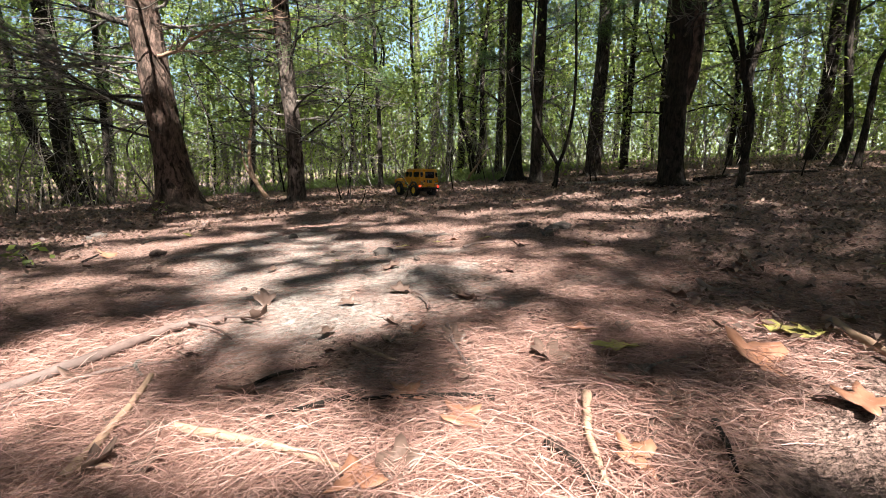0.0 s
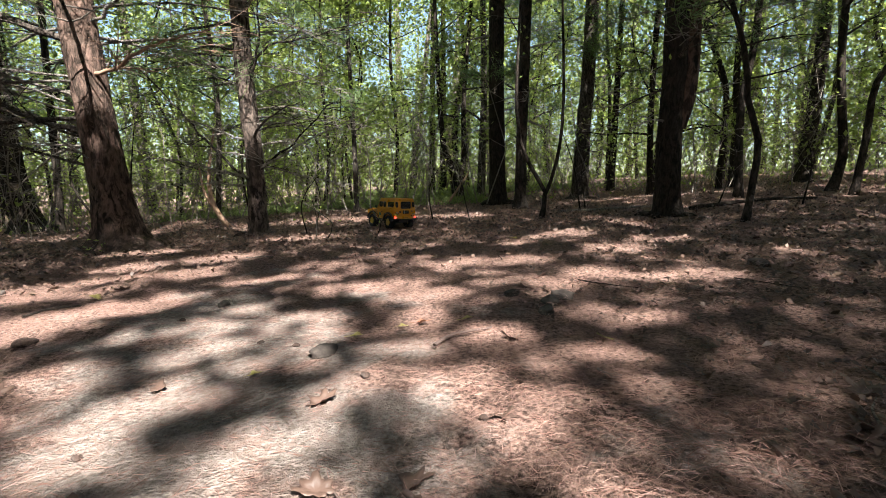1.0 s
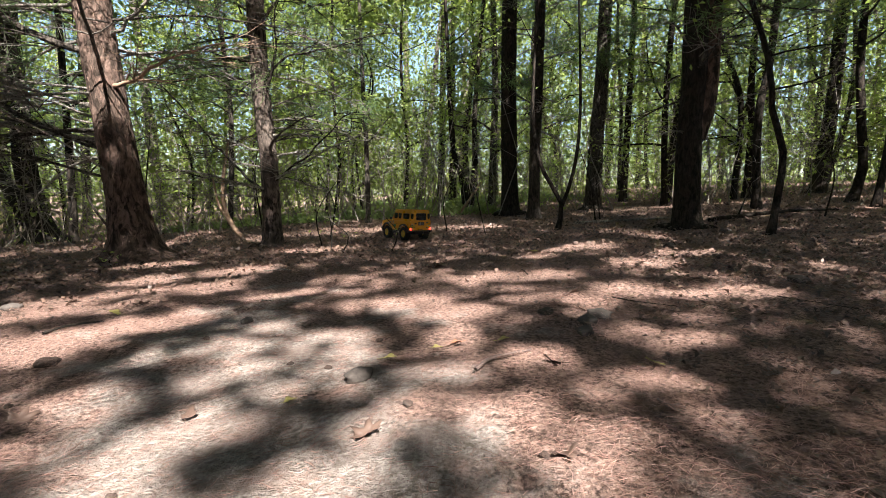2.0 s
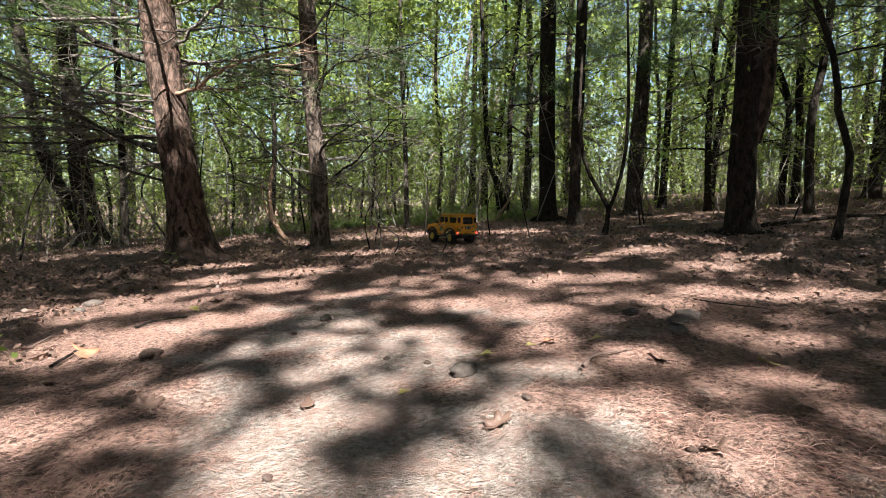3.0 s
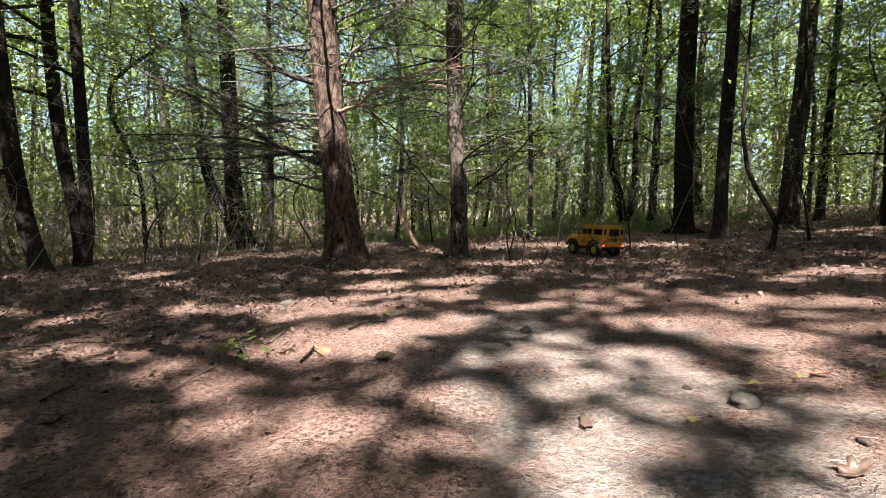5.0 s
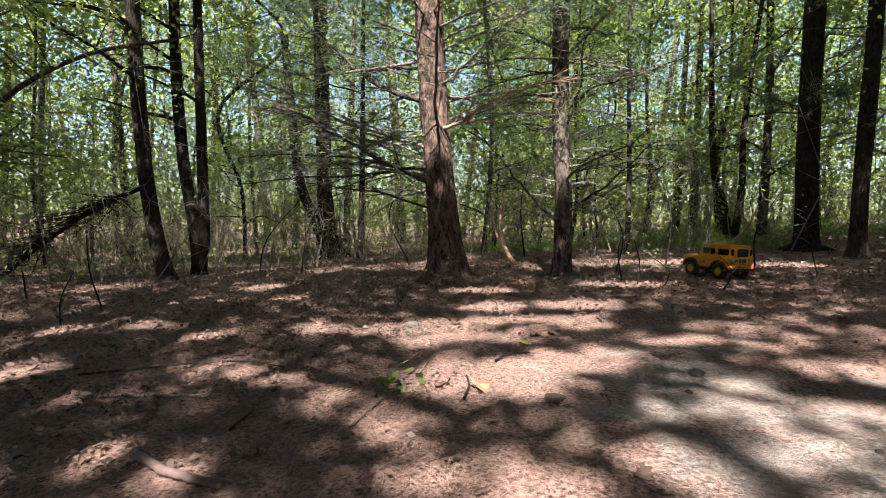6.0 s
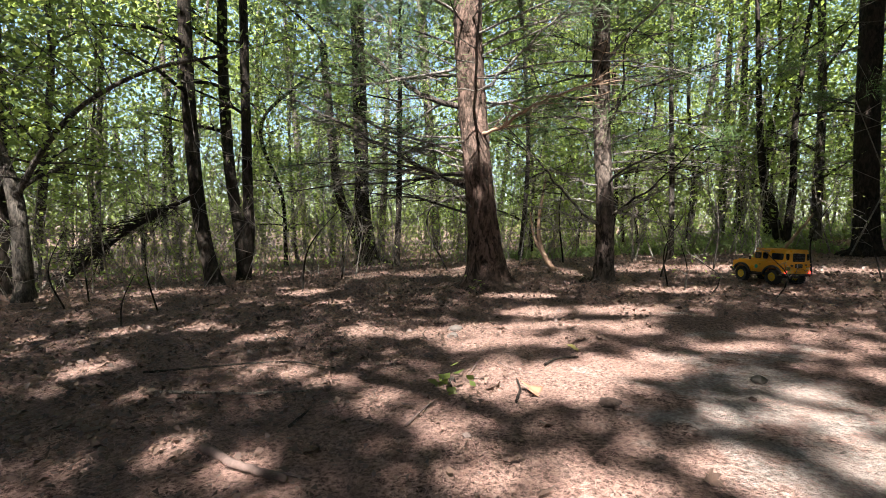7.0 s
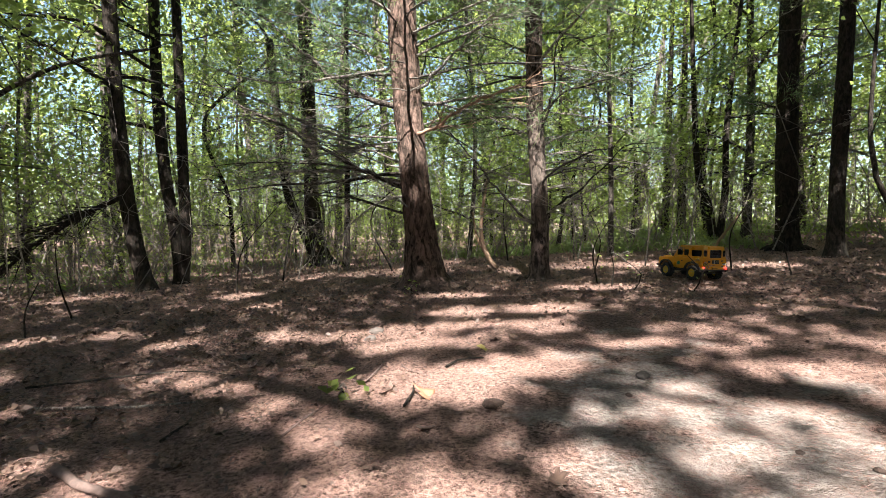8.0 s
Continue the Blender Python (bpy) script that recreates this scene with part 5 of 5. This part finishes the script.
def pane(cx, cz, w, h, y, depth, rad, axis="y"):
    """A rounded-corner panel standing across y (or across x)."""
    bm = bmesh.new()
    pts = []
    for sx, sz, a0 in ((1, 1, 0), (-1, 1, 90), (-1, -1, 180), (1, -1, 270)):
        for k in range(6):
            a = radians(a0 + 18 * k)
            pts.append((cx + sx * (w / 2 - rad) + rad * math.cos(a), cz + sz * (h / 2 - rad) + rad * math.sin(a)))
    lo = [bm.verts.new((p[0], y, p[1]) if axis == "y" else (y, p[0], p[1])) for p in pts]
    face = bm.faces.new(lo)
    out = bmesh.ops.extrude_face_region(bm, geom=[face])
    d = Vector((0, depth, 0)) if axis == "y" else Vector((depth, 0, 0))
    bmesh.ops.translate(bm, vec=d, verts=[v for v in out["geom"] if isinstance(v, bmesh.types.BMVert)])
    bmesh.ops.recalc_face_normals(bm, faces=bm.faces[:])
    return bm


def extruded(profile, x0, x1, bevel=0.004):
    """A side profile of (y, z) drawn out across x."""
    bm = bmesh.new()
    lo = [bm.verts.new((x0, y, z)) for y, z in profile]
    face = bm.faces.new(lo)
    out = bmesh.ops.extrude_face_region(bm, geom=[face])
    bmesh.ops.translate(bm, vec=(x1 - x0, 0, 0), verts=[v for v in out["geom"] if isinstance(v, bmesh.types.BMVert)])
    bmesh.ops.recalc_face_normals(bm, faces=bm.faces[:])
    if bevel:
        edges = [e for e in bm.edges if len(e.link_faces) == 2 and e.calc_face_angle() > 0.6]
        bmesh.ops.bevel(bm, geom=edges, offset=bevel, segments=2, affect="EDGES", clamp_overlap=True)
    return bm


def arch(yc, zc, r, a0, a1, n=9):
    return [(yc + r * math.cos(radians(a0 + (a1 - a0) * k / (n - 1))), zc + r * math.sin(radians(a0 + (a1 - a0) * k / (n - 1)))) for k in range(n)]


def rod(points, r, sides=8):
    p = curve(points, 0.01)
    return Soup().tube(p, np.full(len(p), r), sides).mesh("rod", M_BLACK)


def wheel(car, x, y, side):
    hub = child("wheel", Soup().tube([(x - 0.02, y, 0.06), (x + 0.02, y, 0.06)], [0.012, 0.012], 12).mesh("wheel", M_STEEL), car)
    # tyre: a fat ring with rounded shoulders and a chunky tread
    bm = bmesh.new()
    prof = [(-0.024, 0.036), (-0.027, 0.044), (-0.026, 0.053), (-0.021, 0.057), (0.021, 0.057), (0.026, 0.053), (0.027, 0.044), (0.024, 0.036)]
    n = 40
    rings = [[bm.verts.new((x + px, y + pr * math.cos(2 * math.pi * k / n), 0.06 + pr * math.sin(2 * math.pi * k / n))) for px, pr in prof] for k in range(n)]
    for k in range(n):
        a, b = rings[k], rings[(k + 1) % n]
        for i in range(len(prof)):
            j = (i + 1) % len(prof)
            bm.faces.new((a[i], a[j], b[j], b[i]))
    bmesh.ops.recalc_face_normals(bm, faces=bm.faces[:])
    tyre = part("tyre", bm, M_RUBBER, hub, "knobbly black rubber tyre")
    lug = bpy.data.meshes.new("lug")
    lb = box(-0.0085, 0.0085, -0.0038, 0.0038, 0.0555, 0.0625, 0.001, 0.9, 1)
    lb.to_mesh(lug)
    lb.free()
    lug.materials.append(M_RUBBER)
    for k in range(18):
        for row, sh in ((-0.0165, 0.0), (0.0165, 10.0)):
            o = child("lug", lug, hub)
            o.matrix_basis = Matrix.Translation((x + row, y, 0.06)) @ pose(0, 0, 0, 20 * k + sh, 0, 0) @ pose(0, 0, 0, 0, 0, 18 if row < 0 else -18)
    bm = disc((x + side * 0.017, y, 0.06), (side, 0, 0), 0.037, 0.012, 28, 1)
    part("rim", bm, M_RIM, hub, "yellow wheel rim")
    for k in range(6):
        a = radians(60 * k)
        part("bolt", disc((x + side * 0.0245, y + 0.014 * math.cos(a), 0.06 + 0.014 * math.sin(a)), (side, 0, 0), 0.0026, 0.004, 6), M_STEEL, hub)
    return tyre


def build_car(x, y, turn):
    car = tagged(new("toy_car"), "yellow toy off-road car with black bumper and knobbly tyres", "toy car")
    W, B = 0.118, 0.178
    prof = [(-0.098, 0.094), (-0.102, B), (0.238, B), (0.395, 0.170), (0.402, 0.160), (0.404, 0.098), (0.385, 0.094)]
    prof += arch(0.300, 0.064, 0.078, 22, 158) + [(0.215, 0.088), (0.085, 0.088)] + arch(0.0, 0.064, 0.078, 18, 162)
    body = part("body", extruded(prof, -W, W, 0.004), M_YELLOW, car)
    part("waist_rail", box(-W - 0.002, W + 0.002, -0.104, 0.232, B - 0.004, B + 0.003, 0.0015), M_YELLOW, body)
    cab = extruded([(-0.103, B + 0.003), (-0.094, 0.264), (0.178, 0.266), (0.228, B + 0.003)], -W + 0.003, W - 0.003, 0.003)
    for v in cab.verts:
        v.co.x *= 1 - 0.085 * (v.co.z - B) / (0.266 - B)
    cabin = part("cabin", cab, M_YELLOW, car)
    part("roof", box(-0.113, 0.113, -0.102, 0.188, 0.262, 0.284, 0.010, 0.93, 4), M_YELLOW, car, smooth=False)
    for k in (-0.055, 0.0, 0.055):
        part("roof_rib", box(k - 0.004, k + 0.004, -0.08, 0.15, 0.2835, 0.2858, 0.001), M_YELLOW, car)
    part("bonnet", box(-0.085, 0.085, 0.245, 0.392, 0.171, 0.183, 0.005, 0.9), M_YELLOW, car)
    part("chassis", box(-0.05, 0.05, -0.08, 0.38, 0.062, 0.092, 0.004), M_BLACK, car)
    for yy in (0.0, 0.300):
        part("axle", Soup_bm_axle(yy), M_BLACK, car)
    # rear face: door, its window, corner windows, spare-wheel plate, hinges
    door = part("rear_door", pane(0.004, 0.175, 0.142, 0.160, -0.1025, -0.0035, 0.008), M_YELLOW, car)
    wins = [(0.004, 0.222, 0.112, 0.066, 0.010), (-0.090, 0.222, 0.030, 0.060, 0.009), (0.094, 0.222, 0.026, 0.060, 0.009)]
    for cx, cz, w, h, rad in wins:
        yy = -0.1065 if w > 0.1 else -0.0985
        win = part("window", pane(cx, cz, w, h, yy + 0.002, -0.0035, rad), M_BLACK, car, "rear window with black seal and wire guard")
        part("pane", pane(cx, cz, w - 0.008, h - 0.008, yy - 0.0012, -0.0012, rad * 0.8), M_PANE, win)
        for k in range(1, int(w / 0.011)):
            xx = cx - w / 2 + k * 0.011
            child("wire", rod([(xx, yy - 0.0030, cz - h / 2 + 0.005), (xx, yy - 0.0030, cz + h / 2 - 0.005)], 0.0006, 4), win)
        for k in range(1, int(h / 0.012)):
            zz = cz - h / 2 + k * 0.012
            child("wire", rod([(cx - w / 2 + 0.005, yy - 0.0036, zz), (cx + w / 2 - 0.005, yy - 0.0036, zz)], 0.0006, 4), win)
    part("spare_mount", box(-0.028, 0.038, -0.112, -0.105, 0.142, 0.173, 0.002), M_BLACK, door, "black plastic spare-wheel plate")
    for zz in (0.150, 0.158, 0.166):
        part("slat", box(-0.026, 0.036, -0.1145, -0.1118, zz, zz + 0.0015, 0.0005), M_STEEL, door)
    part("strap", box(-0.016, -0.007, -0.1155, -0.1118, 0.143, 0.172, 0.001), M_STEEL, door)
    part("hitch_cover", pane(0.005, 0.138, 0.030, 0.010, -0.106, -0.002, 0.003), M_YELLOW, door)
    for zz in (0.166, 0.122):
        hinge = part("hinge", box(0.060, 0.080, -0.1125, -0.1055, zz - 0.005, zz + 0.005, 0.002), M_BLACK, door)
        for k in (0.064, 0.076):
            part("bolt", disc((k, -0.1135, zz), (0, -1, 0), 0.0022, 0.003, 8), M_STEEL, hinge)
    part("handle", box(-0.072, -0.052, -0.120, -0.105, 0.152, 0.167, 0.004), M_BLACK, door, "black door lock")
    part("badge", pane(0.080, 0.154 + 0.012, 0.016, 0.008, -0.1030, -0.001, 0.003), M_DECAL_GREEN, car)
    sticker = part("sticker", pane(0.090, 0.140, 0.042, 0.019, -0.1030, -0.0012, 0.0015), M_DECAL, car, "lemon yellow sticker with dark bars and blue stripe")
    part("mark", pane(0.090, 0.1450, 0.038, 0.004, -0.1042, -0.0006, 0.001), M_BLACK, sticker)
    part("mark", pane(0.095, 0.1365, 0.028, 0.004, -0.1042, -0.0006, 0.001), M_DECAL_BLUE, sticker)
    plate = part("number_plate", box(-0.113, -0.066, -0.1075, -0.1025, 0.122, 0.146, 0.001), M_BLACK, car, "small yellow plate in a black frame")
    part("plate_face", pane(-0.0895, 0.134, 0.040, 0.017, -0.1074, -0.0010, 0.001), M_DECAL, plate)
    for zz, w in ((0.1375, 0.032), (0.1305, 0.034)):
        part("mark", pane(-0.0895, zz, w, 0.0045, -0.1083, -0.0006, 0.0008), M_BLACK, plate)
    part("plate_lamp", box(-0.106, -0.086, -0.112, -0.1025, 0.1515, 0.1575, 0.0015), M_STEEL, car)
    # the raised lettering under the door, as plain dark bars
    for k in range(6):
        part("mark", pane(-0.022 + 0.0095 * k, 0.1035, 0.0072, 0.0055, -0.1058, -0.0010, 0.001), M_BLACK, door)
    for sx in (-1, 1):
        lamp = part("tail_lamp", box(sx * 0.1105 - 0.007, sx * 0.1105 + 0.007, -0.1050, -0.1010, 0.101, 0.117, 0.0015), M_YELLOW, car)
        part("lens", disc((sx * 0.1105, -0.1075, 0.110), (0, -1, 0), 0.0058, 0.006, 18, 1), M_RED, lamp, "lit red tail light")
        part("reflector", box(sx * 0.1105 - 0.006, sx * 0.1105 + 0.006, -0.1068, -0.1040, 0.0985, 0.1015, 0.0005), M_RED, lamp)
        part("reversing_lamp", disc((sx * 0.093, -0.1055, 0.110), (0, -1, 0), 0.0068, 0.007, 18, 1), M_CLEAR, car, "clear round lens")
        part("indicator", disc((sx * 0.1105, -0.1055, 0.154), (0, -1, 0), 0.0058, 0.008, 18, 1), M_AMBER, car, "amber round lens")
        # flared arches, doors, side windows, mirrors, steps
        for yc in (0.0, 0.300):
            outer, inner = arch(yc, 0.064, 0.090, 8, 172, 11), arch(yc, 0.064, 0.076, 172, 8, 11)
            x0, x1 = sorted((sx * (W - 0.002), sx * (W + 0.016)))
            part("wheel_arch", extruded(outer + inner, x0, x1, 0.002), M_BLACK, car, "black plastic wheel arch")
        sd = part("door", pane(0.155, 0.137, 0.105, 0.084, sx * W, sx * 0.0022, 0.008, "x"), M_YELLOW, car)
        part("handle", box(*sorted((sx * (W + 0.001), sx * (W + 0.008))), 0.110, 0.124, 0.150, 0.156, 0.0015), M_BLACK, sd)
        part("emblem", disc((sx * (W + 0.0025), 0.155, 0.132), (sx, 0, 0), 0.016, 0.001, 24), M_DECAL_GREEN, sd, "faded round emblem")
        for y0, w in ((-0.030, 0.105), (0.080, 0.050), (0.150, 0.062)):
            win = part("side_window", pane(y0, 0.222, w, 0.058, sx * (W - 0.0088), sx * 0.0022, 0.008, "x"), M_BLACK, car)
            part("pane", pane(y0, 0.222, w - 0.007, 0.050, sx * (W - 0.0070), sx * 0.0016, 0.006, "x"), M_PANE, win)
        mirror = part("mirror", box(*sorted((sx * 0.124, sx * 0.142)), 0.205, 0.213, 0.186, 0.212, 0.003), M_BLACK, car, "black wing mirror")
        child("arm", rod([(sx * 0.116, 0.214, 0.184), (sx * 0.128, 0.212, 0.192)], 0.002), mirror)
        part("side_step", box(*sorted((sx * 0.100, sx * 0.122)), 0.085, 0.215, 0.068, 0.080, 0.003), M_BLACK, car)
        hl = part("headlamp", disc((sx * 0.088, 0.404, 0.137), (0, 1, 0), 0.021, 0.008, 24), M_BLACK, car)
        part("lens", disc((sx * 0.088, 0.408, 0.137), (0, 1, 0), 0.016, 0.006, 24, 1), M_HEAD, hl, "lit white head lamp")
        wheel(car, sx * 0.106, 0.0, sx)
        wheel(car, sx * 0.106, 0.300, sx)
        # bumper fittings
        part("tow_loop", disc((sx * 0.060, -0.1255, 0.086), (1, 0, 0), 0.007, 0.004, 14), M_BLACK, car)
        # a solid dark disc stands in for the shade inside a bumper hole
        part("bumper_hole", disc((sx * 0.090, -0.1245, 0.083), (0, -1, 0), 0.006, 0.003, 16), M_PANE, car)
    part("windscreen", sheared_pane(), M_PANE, car, "sloping dark windscreen")
    grille = part("grille", box(-0.062, 0.062, 0.402, 0.408, 0.108, 0.166, 0.002), M_BLACK, car)
    for k in range(5):
        part("bar", box(-0.058, 0.058, 0.4075, 0.4105, 0.113 + 0.011 * k, 0.117 + 0.011 * k, 0.001), M_BLACK, grille)
    bumper = extruded([(-0.126, 0.091), (-0.122, 0.096), (-0.098, 0.097), (-0.098, 0.078), (-0.118, 0.074)], -0.130, 0.130, 0.002)
    for v in bumper.verts:
        if abs(v.co.x) > 0.1 and v.co.y < -0.11:
            v.co.y += 0.012
        if abs(v.co.x) > 0.1 and v.co.z < 0.085:
            v.co.z += 0.007
    rb = part("rear_bumper", bumper, M_BLACK, car, "black steel rear bumper")
    part("hitch", box(-0.006, 0.006, -0.129, -0.118, 0.079, 0.091, 0.001), M_BLACK, rb)
    fb = part("front_bumper", box(-0.120, 0.120, 0.405, 0.430, 0.088, 0.108, 0.004), M_BLACK, car, "dark front bumper with a bar")
    for sx in (-0.055, 0.055):
        child("bull_bar", rod([(sx, 0.428, 0.095), (sx, 0.434, 0.130), (sx, 0.420, 0.165)], 0.004), fb)
    child("snorkel", rod([(0.121, 0.262, 0.168), (0.121, 0.236, 0.180), (0.119, 0.190, 0.262)], 0.005), car)
    z = float(floor_z(x, y)) + 0.002
    car.matrix_basis = pose(x, y, z, 0.0, 1.5, turn) @ Matrix.Diagonal((0.81, 0.81, 0.81, 1))
    return car


def Soup_bm_axle(yy):
    bm = bmesh.new()
    bmesh.ops.create_cone(bm, cap_ends=True, segments=12, radius1=0.011, radius2=0.011, depth=0.19)
    bmesh.ops.transform(bm, matrix=pose(0, yy, 0.06, 0, 90, 0), verts=bm.verts)
    return bm


def sheared_pane():
    bm = pane(0.0, 0.222, 0.190, 0.062, 0.208, 0.003, 0.008)
    for v in bm.verts:
        v.co.y -= (v.co.z - 0.222) * 0.57
    return bm


build_car(-0.17, 4.02, 36.0)
